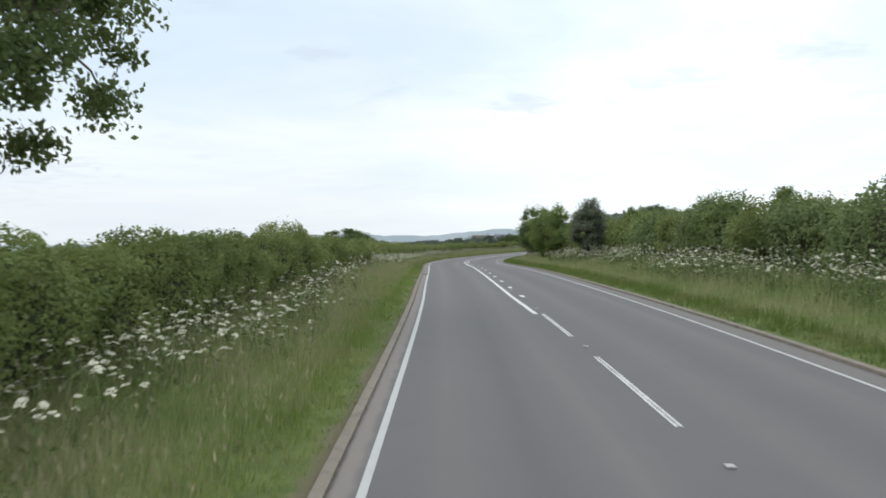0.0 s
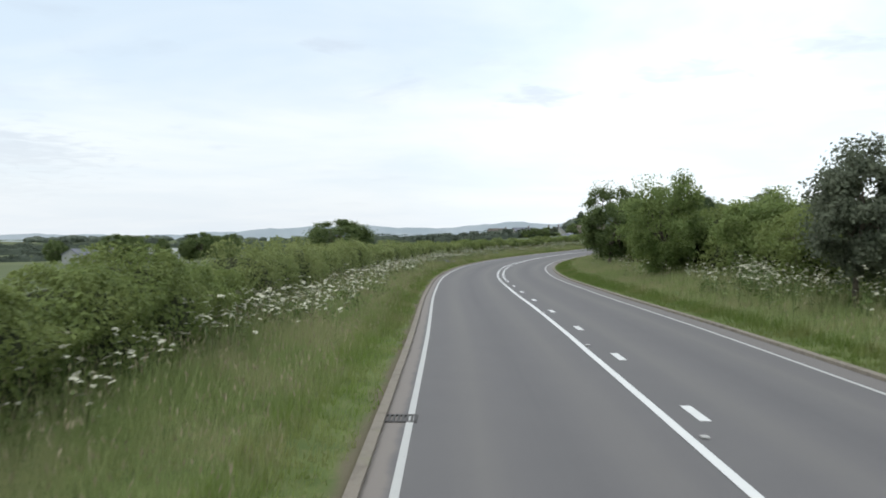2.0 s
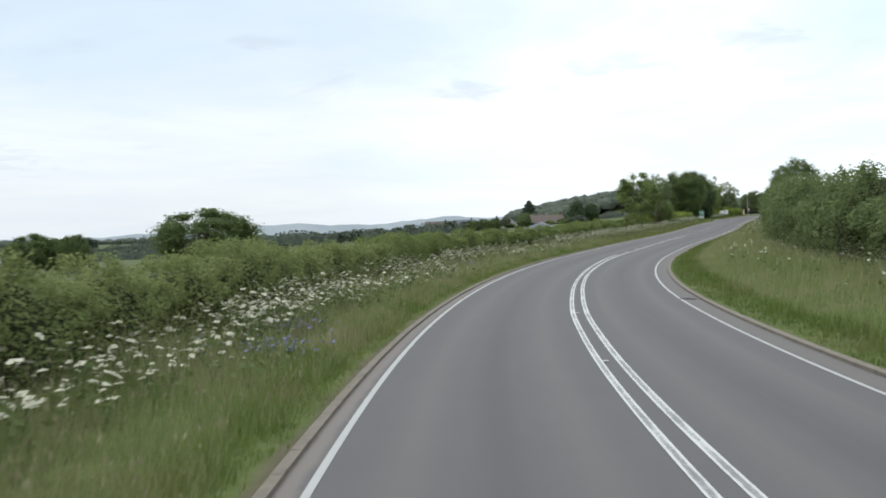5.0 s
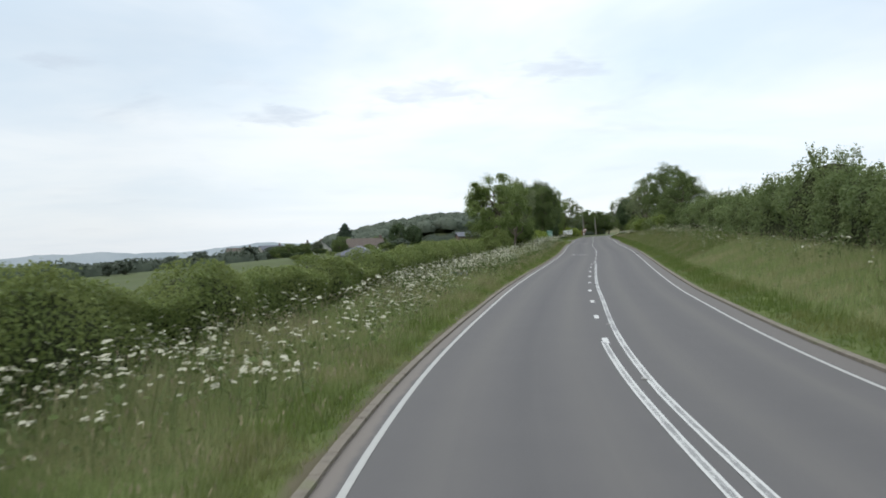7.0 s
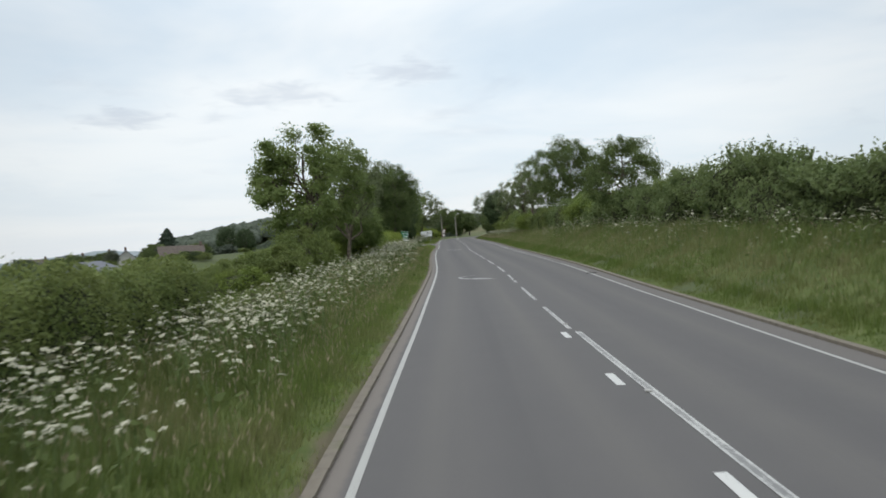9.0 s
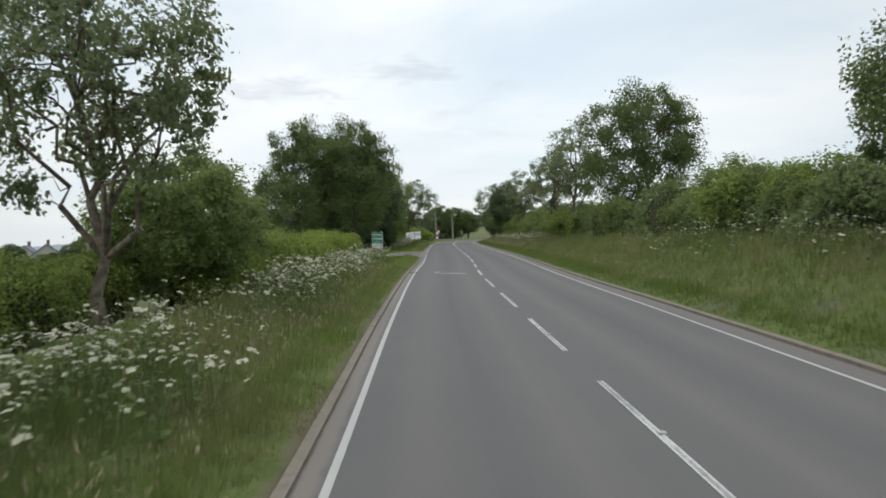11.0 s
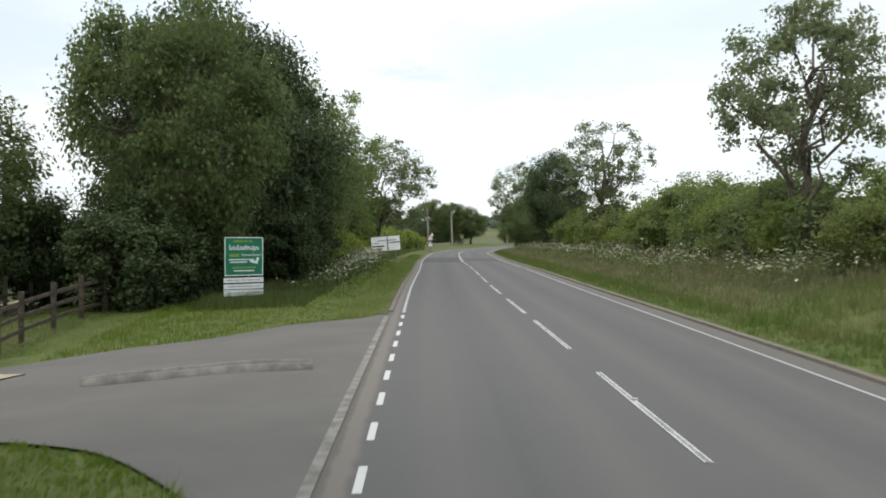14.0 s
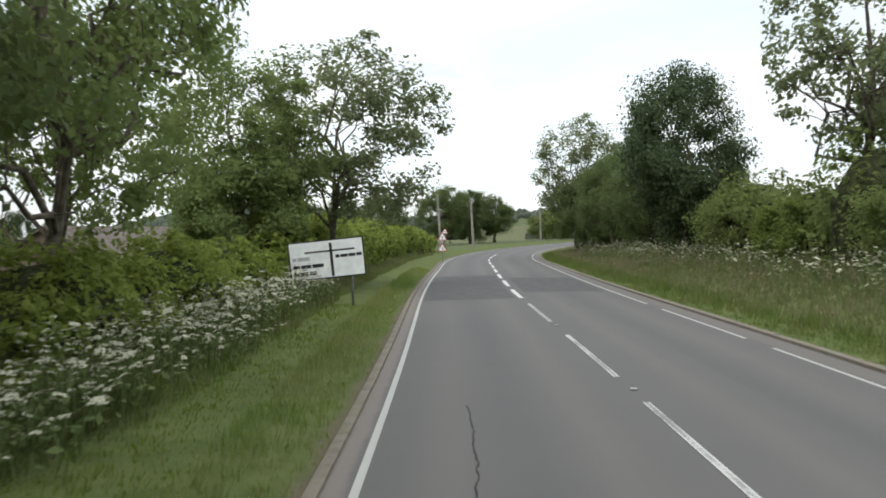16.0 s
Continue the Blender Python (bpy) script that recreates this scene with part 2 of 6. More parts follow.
def ground_material():
    k = Mat("field_ground", rough=0.95, spec=0.1)
    pos = k.world_pos()
    flat = k.n("ShaderNodeMapping", Scale=(1, 1, 0.0))
    k.link(pos, flat.inputs[0])
    patch = k.n("ShaderNodeTexVoronoi", Scale=0.0042, Randomness=0.9)
    k.link(flat.outputs[0], patch.inputs["Vector"])
    sepc = k.n("ShaderNodeSeparateColor")
    k.link(patch.outputs["Color"], sepc.inputs[0])
    c = k.mix(sepc.outputs[0], (0.060, 0.076, 0.038), (0.100, 0.112, 0.062))
    c = k.mix(k.ramp(sepc.outputs[1], 0.72, 0.78), c, (0.14, 0.125, 0.08))
    c = k.mix(k.ramp(k.noise(flat.outputs[0], 0.15, 5), 0.35, 0.7, 0, 0.4), c, (0.07, 0.10, 0.03))
    c = k.mix(k.ramp(k.noise(flat.outputs[0], 3.0, 4), 0.3, 0.7, 0, 0.4), c, (0.10, 0.11, 0.045))
    # the field colours above are greyed to stand in for distance haze
    k.color(c)
    k.bump(k.noise(pos, 6, 3), 0.3, 0.05)
    return k.m


def verge_material():
    """Turf and thatch, with trodden bare soil along the kerb."""
    k = Mat("verge_turf", rough=0.95, spec=0.1)
    pos = k.world_pos()
    sep = k.n("ShaderNodeSeparateXYZ")
    k.link(k.coords("UV"), sep.inputs[0])
    c = k.mix(k.ramp(k.noise(pos, 1.4, 4), 0.3, 0.7), (0.062, 0.086, 0.026), (0.098, 0.122, 0.040))
    c = k.mix(k.ramp(k.noise(pos, 9, 4), 0.5, 0.8, 0, 0.7), c, (0.16, 0.135, 0.08))
    out = k.math("ADD", k.math("ABSOLUTE", sep.outputs["Y"]), k.math("MULTIPLY", k.noise(pos, 0.7, 4), -0.55))
    c = k.mix(k.ramp(out, 3.74, 3.52, 0, 0.85), c, (0.112, 0.092, 0.066))
    k.color(c)
    k.bump(k.noise(pos, 30, 3), 0.6, 0.03)
    return k.m


def grass_material(name, a, b, dry):
    k = Mat(name, rough=0.6, spec=0.2)
    rnd = k.n("ShaderNodeNewGeometry").outputs["Random Per Island"]
    pos = k.world_pos()
    c = k.mix(rnd, a, b)
    c = k.mix(k.ramp(k.noise(pos, 0.45, 4), 0.4, 0.68, 0, 0.75), c, dry)
    k.color(c)
    k.leafy(0.3, c)
    return k.m


M_ASPHALT = asphalt_material()
M_PAINT = paint_material("white_line_paint", 0.35)
M_PAINT_BOLD = paint_material("fresh_line_paint", 0.3, (0.50, 0.50, 0.48))
M_PAINT_HOLLOW = paint_material("scuffed_line_paint", 0.5, (0.48, 0.48, 0.46), 0.16)
M_PAINT_WORN = paint_material("worn_line_paint", 0.8, (0.44, 0.44, 0.42), 0.10)
M_KERB = kerb_material()
M_GROUND = ground_material()
M_VERGE = verge_material()
M_GRASS = grass_material("tall_grass", (0.160, 0.208, 0.070), (0.262, 0.305, 0.122), (0.320, 0.300, 0.165))
M_MOWN = grass_material("short_grass", (0.130, 0.190, 0.042), (0.205, 0.262, 0.072), (0.250, 0.250, 0.105))
M_BANK = grass_material("bank_grass", (0.094, 0.132, 0.033), (0.160, 0.200, 0.060), (0.215, 0.205, 0.096))
M_KERBGRASS = grass_material("kerb_grass", (0.084, 0.128, 0.026), (0.138, 0.188, 0.045), (0.178, 0.185, 0.068))
M_LAWN = grass_material("entrance_lawn", (0.096, 0.152, 0.014), (0.148, 0.212, 0.026), (0.185, 0.200, 0.048))
# kerb grass at about two thirds: shade under the oaks is in its colour
M_SHADEGRASS = grass_material("oak_shade_grass", (0.056, 0.084, 0.020), (0.092, 0.128, 0.036), (0.120, 0.128, 0.055))
M_DRYGRASS = grass_material("dry_bank_grass", (0.098, 0.122, 0.042), (0.165, 0.180, 0.072), (0.225, 0.195, 0.115))
M_SEED = plain("grass_seed_heads", (0.30, 0.255, 0.165), 0.85, 0.1, scale=3, vary=0.25, bump=0)
M_STALK = plain("flower_stalk", (0.10, 0.14, 0.045), 0.7, vary=0.2, bump=0)
M_UMBEL = plain("cream_white_flowers", (0.40, 0.392, 0.295), 0.8, 0.1, scale=30, vary=0.12, bump=0)
M_HOGLEAF = leaf_material("hogweed_leaves", (0.075, 0.105, 0.034), (0.125, 0.165, 0.055), (0.15, 0.185, 0.065), 0.35)
M_BLUE = plain("blue_flowers", (0.20, 0.20, 0.35), 0.8, 0.1, scale=30, vary=0.2, bump=0)
M_HEDGE = leaf_material("hawthorn_leaves", (0.096, 0.132, 0.038), (0.152, 0.198, 0.060), (0.208, 0.240, 0.082), 0.44)
# hawthorn leaves lightened for one stretch: sky light on the top is in the colour
M_HEDGE_SKYLIT = leaf_material("skylit_hawthorn_leaves", (0.128, 0.164, 0.056), (0.200, 0.243, 0.085), (0.258, 0.286, 0.112), 0.45)
M_HAZEL = leaf_material("hazel_leaves", (0.086, 0.124, 0.047), (0.148, 0.195, 0.075), (0.180, 0.220, 0.088), 0.42)
M_HEDGE_LIGHT = leaf_material("field_maple_leaves", (0.095, 0.140, 0.030), (0.168, 0.225, 0.050), (0.205, 0.250, 0.062), 0.4)
# brighter copy of the light hedge leaves, with their lit look in the colour
M_HEDGE_LIT = leaf_material("lit_hedge_leaves", (0.125, 0.175, 0.034), (0.215, 0.272, 0.056), (0.255, 0.300, 0.068), 0.45)
M_LEAF_OAK = leaf_material("oak_leaves", (0.066, 0.096, 0.038), (0.122, 0.164, 0.060), (0.155, 0.196, 0.070), 0.45)
M_LEAF_DEEP = leaf_material("deep_green_leaves", (0.036, 0.058, 0.028), (0.074, 0.104, 0.046), (0.09, 0.125, 0.055), 0.22)
M_LEAF_ASH = leaf_material("ash_leaves", (0.105, 0.132, 0.070), (0.185, 0.22, 0.112), (0.22, 0.255, 0.125), 0.52)
M_LEAF_DARK = leaf_material("dark_plum_leaves", (0.075, 0.092, 0.062), (0.13, 0.15, 0.10), (0.155, 0.172, 0.112), 0.42)
# near-black bush leaves: the dense shade under the oaks is put into the colour
M_LEAF_SHADED = leaf_material("shade_darkened_leaves", (0.027, 0.044, 0.020), (0.062, 0.088, 0.035), (0.075, 0.105, 0.040), 0.25)
M_LEAF_LIME = leaf_material("maple_leaves", (0.104, 0.150, 0.052), (0.180, 0.238, 0.080), (0.220, 0.270, 0.092), 0.52)
M_CONIFER = leaf_material("conifer_needles", (0.022, 0.036, 0.024), (0.05, 0.07, 0.044), (0.06, 0.08, 0.05), 0.15)
# leaf mix greyed for far trees: distance haze is put into the colour
M_FAR_LEAF = leaf_material("haze_greyed_leaves", (0.068, 0.088, 0.066), (0.112, 0.132, 0.098), (0.125, 0.148, 0.108), 0.25)
M_BARK = plain("bark", (0.13, 0.11, 0.085), 0.95, 0.1, scale=5, vary=0.45, bump=0.6)

# ---- the line of the road ----
ROAD = [
    (2.52, -40, 0.00), (2.47, -20, 0.00), (2.60, 0, 0.01), (2.64, 20, 0.07), (2.48, 40, -0.03), (2.36, 60, -0.28),
    (2.17, 80, -0.67), (2.51, 99.8, -1.08), (4.19, 119.6, -1.37), (7.83, 139.1, -1.53), (13.46, 158.0, -1.59),
    (20.90, 176.4, -1.50), (28.97, 194.6, -1.35), (37.30, 212.8, -1.19), (45.63, 231.0, -0.90), (53.58, 249.4, -0.61),
    (61.62, 267.7, -0.41), (70.00, 285.8, -0.22), (78.13, 304.1, 0.00), (86.24, 322.4, 0.15), (94.55, 340.6, 0.26),
    (102.72, 358.8, 0.37), (111.3, 376.8, 0.45), (120.2, 394.7, 0.55), (130.8, 411.7, 0.7), (143.6, 427.1, 0.9),
    (158.8, 440.2, 1.2), (175.8, 450.8, 1.5), (194.4, 458.4, 1.8),
]
STEP = 20.0


def spline(nodes, per):
    p = np.array(nodes, float)
    p = np.vstack([2 * p[0] - p[1], p, 2 * p[-1] - p[-2]])
    out = []
    for i in range(1, len(p) - 2):
        for k in range(per):
            u = k / per
            a, b, c, d = p[i - 1], p[i], p[i + 1], p[i + 2]
            out.append(0.5 * (2 * b + (c - a) * u + (2 * a - 5 * b + 4 * c - d) * u * u + (3 * b - a - 3 * c + d) * u ** 3))
    out.append(p[-2])
    return np.array(out)


LINE = spline(ROAD, 20)
_len = np.r_[0, np.cumsum(np.linalg.norm(np.diff(LINE[:, :2], axis=0), axis=1))]
LEN = _len - _len[40]           # 0 where the drive begins
S0, S1 = float(LEN[0]), float(LEN[-1])
_tan = np.gradient(LINE[:, :2], axis=0)
_tan /= np.linalg.norm(_tan, axis=1)[:, None]


def on_road(s, lat, dz=0.0):
    """World places at stations s, lat metres right of the centre line, dz above the road."""
    s, lat = np.broadcast_arrays(np.asarray(s, float), np.asarray(lat, float))
    x, y, z = (np.interp(s, LEN, LINE[:, k]) for k in range(3))
    tx, ty = np.interp(s, LEN, _tan[:, 0]), np.interp(s, LEN, _tan[:, 1])
    n = np.hypot(tx, ty)
    return np.stack([x + ty / n * lat, y - tx / n * lat, z + dz + 0 * lat], -1)


def heading(s):
    return math.atan2(-np.interp(s, LEN, _tan[:, 0]), np.interp(s, LEN, _tan[:, 1]))


def place(s, lat, dz=0.0):
    return Vector(on_road(s, lat, dz))


def road_coords(x, y):
    """Station and offset of world places (vectors)."""
    q = np.stack([np.ravel(x), np.ravel(y)], -1)
    base = LINE[::4, :2]
    d = ((q[:, None] - base[None]) ** 2).sum(-1)
    j = d.argmin(1)
    t = _tan[::4][j]
    off = q - base[j]
    s = LEN[::4][j] + (off * t).sum(1)
    lat = off[:, 0] * t[:, 1] - off[:, 1] * t[:, 0]
    return s, lat, LINE[::4, 2][j]


def bank_right(s):
    return np.interp(s, [-40, 60, 110, 150, 190, 230, 270, 320, 360, 420], [0.55, 0.5, 0.45, 0.7, 1.2, 1.6, 1.5, 1.0, 0.8, 0.6])


def smooth(a, b, v):
    u = np.clip((np.asarray(v, float) - a) / (b - a), 0, 1)
    return u * u * (3 - 2 * u)


def gateway_dip(s, lat):
    """The land falls away from the road inside the farm entrance."""
    return -np.interp(s, [306, 311.5, 321.5, 328, 337, 350], [0, 0.082, 0.082, 0.038, 0.034, 0]) * np.clip(-lat - 4, 0, 16)


def ground_height(x, y):
    """Height of the land at world places."""
    x, y = np.asarray(x, float), np.asarray(y, float)
    s, lat, zr = road_coords(x, y)
    s, lat, zr = s.reshape(x.shape), lat.reshape(x.shape), zr.reshape(x.shape)
    over = np.maximum(np.maximum(-40 - s, s - 430), 0)
    right = bank_right(s) * smooth(4.2, 9.5, lat)
    left = 0.10 * smooth(-4.0, -6, lat) - 0.06 * np.maximum(-lat - 9.5, 0) * smooth(330, 300, s)
    left -= 0.06 * np.maximum(-lat - 42, 0) * smooth(300, 330, s)
    left -= 0.012 * np.maximum(-lat - 12, 0) * smooth(300, 330, s)
    left -= 0.085 * np.clip(-lat - 9.5, 0, 14) * smooth(190, 215, s) * smooth(312, 288, s)
    left = left + gateway_dip(s, lat)
    left = -16 * np.tanh(-left / 16)
    z = zr + np.where(lat > 0, right, left)
    # land beyond the right-hand trees goes on gently
    z = z + np.where(lat > 20, 0.012 * np.minimum(lat - 20, 400), 0)
    # far hills
    d = np.hypot(x - 40, y - 160)
    az = np.degrees(np.arctan2(x - 40, y - 160))
    hills = 10 + 12 * np.exp(-((az - 2) / 5) ** 2) + 9 * np.exp(-((az + 13) / 7) ** 2) + 5 * np.sin(az * 0.31) + 3 * np.sin(az * 0.9 + 1)
    hills += 14 * np.exp(-((az - 24) / 7) ** 2) + 16 * np.exp(-((az - 45) / 12) ** 2)
    z = z + smooth(1500, 3600, d) * hills * 0.12
    # the land to the north-west falls to a wide valley
    z = z - 62 * smooth(250, 4000, d) * smooth(9, -3, az)
    # a wooded rise beyond the bend
    rise = np.exp(-(((x - 770) / 420) ** 2 + ((y - 1570) / 420) ** 2))
    z = z + np.maximum(34 - z, 0) * rise
    kn = np.exp(-(((x - 205) / 105) ** 2 + ((y - 850) / 150) ** 2))
    z = z + np.maximum(12 - z, 0) * kn
    # road bed: keep the sheet under the carriageway
    bed = smooth(4.6, 3.7, np.abs(lat)) * (over < 1)
    return z - 0.28 * bed


# ---- mesh helpers ----


def fast_mesh(name, verts, faces, mats, mat_index=None, uv=None, smooth_shade=False):
    """A mesh from arrays of places and of equal-sided faces."""
    verts, faces = np.asarray(verts, np.float32), np.asarray(faces, np.int32)
    me = bpy.data.meshes.new(name)
    k = faces.shape[1]
    me.vertices.add(len(verts))
    me.vertices.foreach_set("co", verts.ravel())
    me.loops.add(faces.size)
    me.loops.foreach_set("vertex_index", faces.ravel())
    me.polygons.add(len(faces))
    me.polygons.foreach_set("loop_start", np.arange(0, faces.size, k, dtype=np.int32))
    for m in mats if isinstance(mats, (list, tuple)) else [mats]:
        me.materials.append(m)
    if mat_index is not None:
        me.polygons.foreach_set("material_index", np.asarray(mat_index, np.int32))
    if smooth_shade:
        me.polygons.foreach_set("use_smooth", np.ones(len(faces), bool))
    if uv is not None:
        layer = me.uv_layers.new(name="UVMap")
        layer.data.foreach_set("uv", np.asarray(uv, np.float32)[faces.ravel()].ravel())
    me.update(calc_edges=True)
    return me


def part(name, data, parent, label=""):
    ob = new(name, data)
    ob.parent = parent
    return tagged(ob, label) if label else ob


def thing(name, at, label, category, turn=0.0, group="", kind=""):
    ob = new(name)
    ob.empty_display_size = 0.3
    ob.matrix_world = Matrix.Translation(at) @ Matrix.Rotation(turn, 4, "Z")
    return tagged(ob, label, category, group, kind)


def bm_mesh(name, bm, *mats):
    me = bpy.data.meshes.new(name)
    bm.to_mesh(me)
    bm.free()
    for m in mats:
        me.materials.append(m)
    return me


def box_bm(sx, sy, sz, bevel=0.0, at=(0, 0, 0)):
    bm = bmesh.new()
    bmesh.ops.create_cube(bm, size=1.0, matrix=Matrix.Translation(at) @ Matrix.Diagonal((sx, sy, sz, 1)))
    if bevel:
        bmesh.ops.bevel(bm, geom=bm.edges[:], offset=bevel, segments=2, profile=0.5, affect="EDGES")
    return bm


def strip(name, stations, lats, dz, mat, across=None, shift=None):
    """A band along the road: rows of stations by columns of offsets. dz: heights per column, or a function of (s, lat).
    shift: how far the columns near the road move with the edge line; across: the material's offset, from (s, lat)."""
    s, la = np.meshgrid(stations, lats, indexing="ij")
    h = dz(s, la) if callable(dz) else np.broadcast_to(np.asarray(dz, float), s.shape)
    uv = np.stack([s, across(s, la) if across else la], -1)
    if shift:
        la = la + shift(s) * smooth(5.4, 4.4, np.abs(la))
    v = on_road(s, la)
    v[..., 2] += h
    n, m = s.shape
    idx = np.arange(n * m).reshape(n, m)
    f = np.stack([idx[:-1, :-1], idx[:-1, 1:], idx[1:, 1:], idx[1:, :-1]], -1).reshape(-1, 4)
    return fast_mesh(name, v.reshape(-1, 3), f, mat, uv=uv.reshape(-1, 2), smooth_shade=True)


def tube(path, radii, sides=6):
    """Places and quads of a tapered tube along a path."""
    path, radii = np.asarray(path, float), np.asarray(radii, float)
    t = np.gradient(path, axis=0)
    t /= np.linalg.norm(t, axis=1)[:, None] + 1e-9
    ref = np.where(np.abs(t[:, 2:3]) > 0.9, [[1.0, 0, 0]], [[0, 0, 1.0]])
    a = np.cross(t, ref)
    a /= np.linalg.norm(a, axis=1)[:, None] + 1e-9
    b = np.cross(t, a)
    ang = np.linspace(0, 2 * np.pi, sides, endpoint=False)
    ring = a[:, None] * np.cos(ang)[None, :, None] + b[:, None] * np.sin(ang)[None, :, None]
    v = (path[:, None] + ring * radii[:, None, None]).reshape(-1, 3)
    n = len(path)
    i, j = np.meshgrid(np.arange(n - 1), np.arange(sides), indexing="ij")
    k = (j + 1) % sides
    f = np.stack([i * sides + j, i * sides + k, (i + 1) * sides + k, (i + 1) * sides + j], -1).reshape(-1, 4)
    return v, f


def join_parts(pieces):
    vs, fs, n = [], [], 0
    for v, f in pieces:
        vs.append(v)
        fs.append(np.asarray(f) + n)
        n += len(v)
    return np.concatenate(vs), np.concatenate(fs)


def leaf_quads(centres, normals, size, rng, long=1.6, jitter=0.7):
    """One folded leaf spray (a kite of two triangles) at each place."""
    n = len(centres)
    nrm = normals + rng.normal(0, jitter, (n, 3))
    nrm /= np.linalg.norm(nrm, axis=1)[:, None] + 1e-9
    ref = rng.normal(0, 1, (n, 3))
    a = np.cross(nrm, ref)
    a /= np.linalg.norm(a, axis=1)[:, None] + 1e-9
    b = np.cross(nrm, a)
    sz = (size * rng.uniform(0.6, 1.35, n))[:, None]
    tip = a * sz * long * 0.5
    side = b * sz * 0.5
    fold = nrm * sz * 0.12
    v = np.stack([centres - tip, centres + side + fold - tip * 0.1, centres + tip, centres - side + fold - tip * 0.1], 1).reshape(-1, 3)
    f = np.arange(4 * n).reshape(n, 4)
    return v, f


# ---- ground sheet ----


def make_ground():
    def axis(lo, hi, fine, far_lo, far_hi):
        mid = np.arange(lo, hi + fine, fine)
        grow = fine * 1.16 ** np.arange(1, 60)
        up = hi + np.cumsum(grow)
        dn = lo - np.cumsum(grow)
        return np.r_[dn[dn > far_lo][::-1], mid, up[up < far_hi]]

    xs = axis(-40, 230, 4.0, -4300, 4300)
    ys = axis(-60, 470, 4.0, -1500, 4600)
    x, y = np.meshgrid(xs, ys, indexing="ij")
    z = ground_height(x, y) - 0.06
    n, m = x.shape
    idx = np.arange(n * m).reshape(n, m)
    f = np.stack([idx[:-1, :-1], idx[1:, :-1], idx[1:, 1:], idx[:-1, 1:]], -1).reshape(-1, 4)
    me = fast_mesh("ground", np.stack([x, y, z], -1).reshape(-1, 3), f, M_GROUND, smooth_shade=True)
    tagged(new("ground", me), "patchwork of green farm fields falling to a valley", "ground", kind="structure")


make_ground()

# ---- carriageway ----
CAMBER_X, CAMBER_Z = [-4.0, -3.4, -1.75, 0, 1.75, 3.4, 4.2], [0.0, 0.005, 0.03, 0.045, 0.03, 0.005, 0.0]


def camber(lat):
    return np.interp(lat, CAMBER_X, CAMBER_Z)


def left_line(s):
    """The edge line wanders a little against the centre of the road."""
    return np.interp(s, [0, 30, 59, 71, 124, 146, 157, 168, 190, 201, 212, 278, 310, 352], [-3.35, -3.22, -3.29, -3.34, -3.57, -3.52, -3.57, -3.51, -3.51, -3.44, -3.38, -3.19, -3.30, -3.33])


def right_line(s):
    return np.interp(s, [0, 64, 110, 137, 182, 216, 283, 314, 357], [3.42, 3.47, 3.36, 3.20, 3.20, 3.53, 3.50, 3.38, 3.41])


def lane_scale(s, lat):
    return lat * 3.4 / np.where(lat < 0, -left_line(s), right_line(s))


def shift_left(s):
    return left_line(s) + 3.35


def shift_right(s):
    return right_line(s) - 3.42


road = tagged(new("road", strip("road", np.arange(S0, S1, 1.0), CAMBER_X, CAMBER_Z, M_ASPHALT, lane_scale)), "grey worn asphalt two-lane country road", "road", kind="structure")


def centre_left(s):
    return np.interp(s, [23, 30, 58, 71, 100, 123, 127, 133, 143, 150, 156, 160, 166], [-0.2, -0.27, -0.15, -0.03, -0.12, -0.11, -0.13, -0.08, -0.08, -0.13, -0.19, -0.23, -0.28])


def centre_right(s):
    return np.interp(s, [89, 123, 127, 133, 140, 146, 156, 160, 168, 179, 190, 211], [0.24, 0.25, 0.23, 0.26, 0.23, 0.17, 0.12, 0.08, 0.08, 0.12, 0.07, 0.06])


def marking(name, s0, s1, lat, width, mat, lift=0.006, label=""):
    """A painted line; lat is an offset or a function of the station."""
    ns = max(2, int(round((s1 - s0) / 1.0)) + 1)
    st = np.linspace(s0, s1, ns)
    mid = lat(st) if callable(lat) else lat + 0 * st
    la = mid[:, None] + np.array([-width / 2, width / 2])[None]
    v = on_road(st[:, None] + 0 * la, la)
    v[..., 2] += camber(la) + lift
    i = np.arange(ns - 1) * 2
    f = np.stack([i, i + 1, i + 3, i + 2], 1)
    uv = np.stack([st[:, None] + 0 * la, np.array([-1.0, 1.0])[None] + 0 * la], -1)
    me = fast_mesh(name, v.reshape(-1, 3), f, mat, uv=uv.reshape(-1, 2), smooth_shade=True)
    return part(name, me, road, label)


# verges
GAP_A, GAP_B = 309.3, 327.0     # the farm entrance


def verge_height_left(s, lat):
    return gateway_dip(s, lat) + 0.03 + 0.10 * smooth(-4.0, -6, lat) - 0.06 * np.maximum(-lat - 9.5, 0) * smooth(330, 300, s) - 0.012 * np.maximum(-lat - 12, 0) * smooth(300, 330, s) - 0.085 * np.clip(-lat - 9.5, 0, 14) * smooth(190, 215, s) * smooth(312, 288, s)


def verge_height_right(s, lat):
    return 0.03 + bank_right(s) * smooth(4.2, 9.5, lat)


for nm, a, b in (("verge_left", S0, GAP_A), ("verge_left", GAP_B, S1)):
    tagged(new(nm, strip(nm, np.linspace(a, b, int(b - a) + 1), [-9.5, -8, -7, -6, -5.2, -4.6, -4.2, -3.95, -3.775, -3.70], lambda s, l: verge_height_left(s, l) - 0.02 * (l > -3.8) - 0.09 * (l > -3.72), M_VERGE, shift=shift_left)),
           "rough grass verge beside the kerb", "verge", kind="structure")
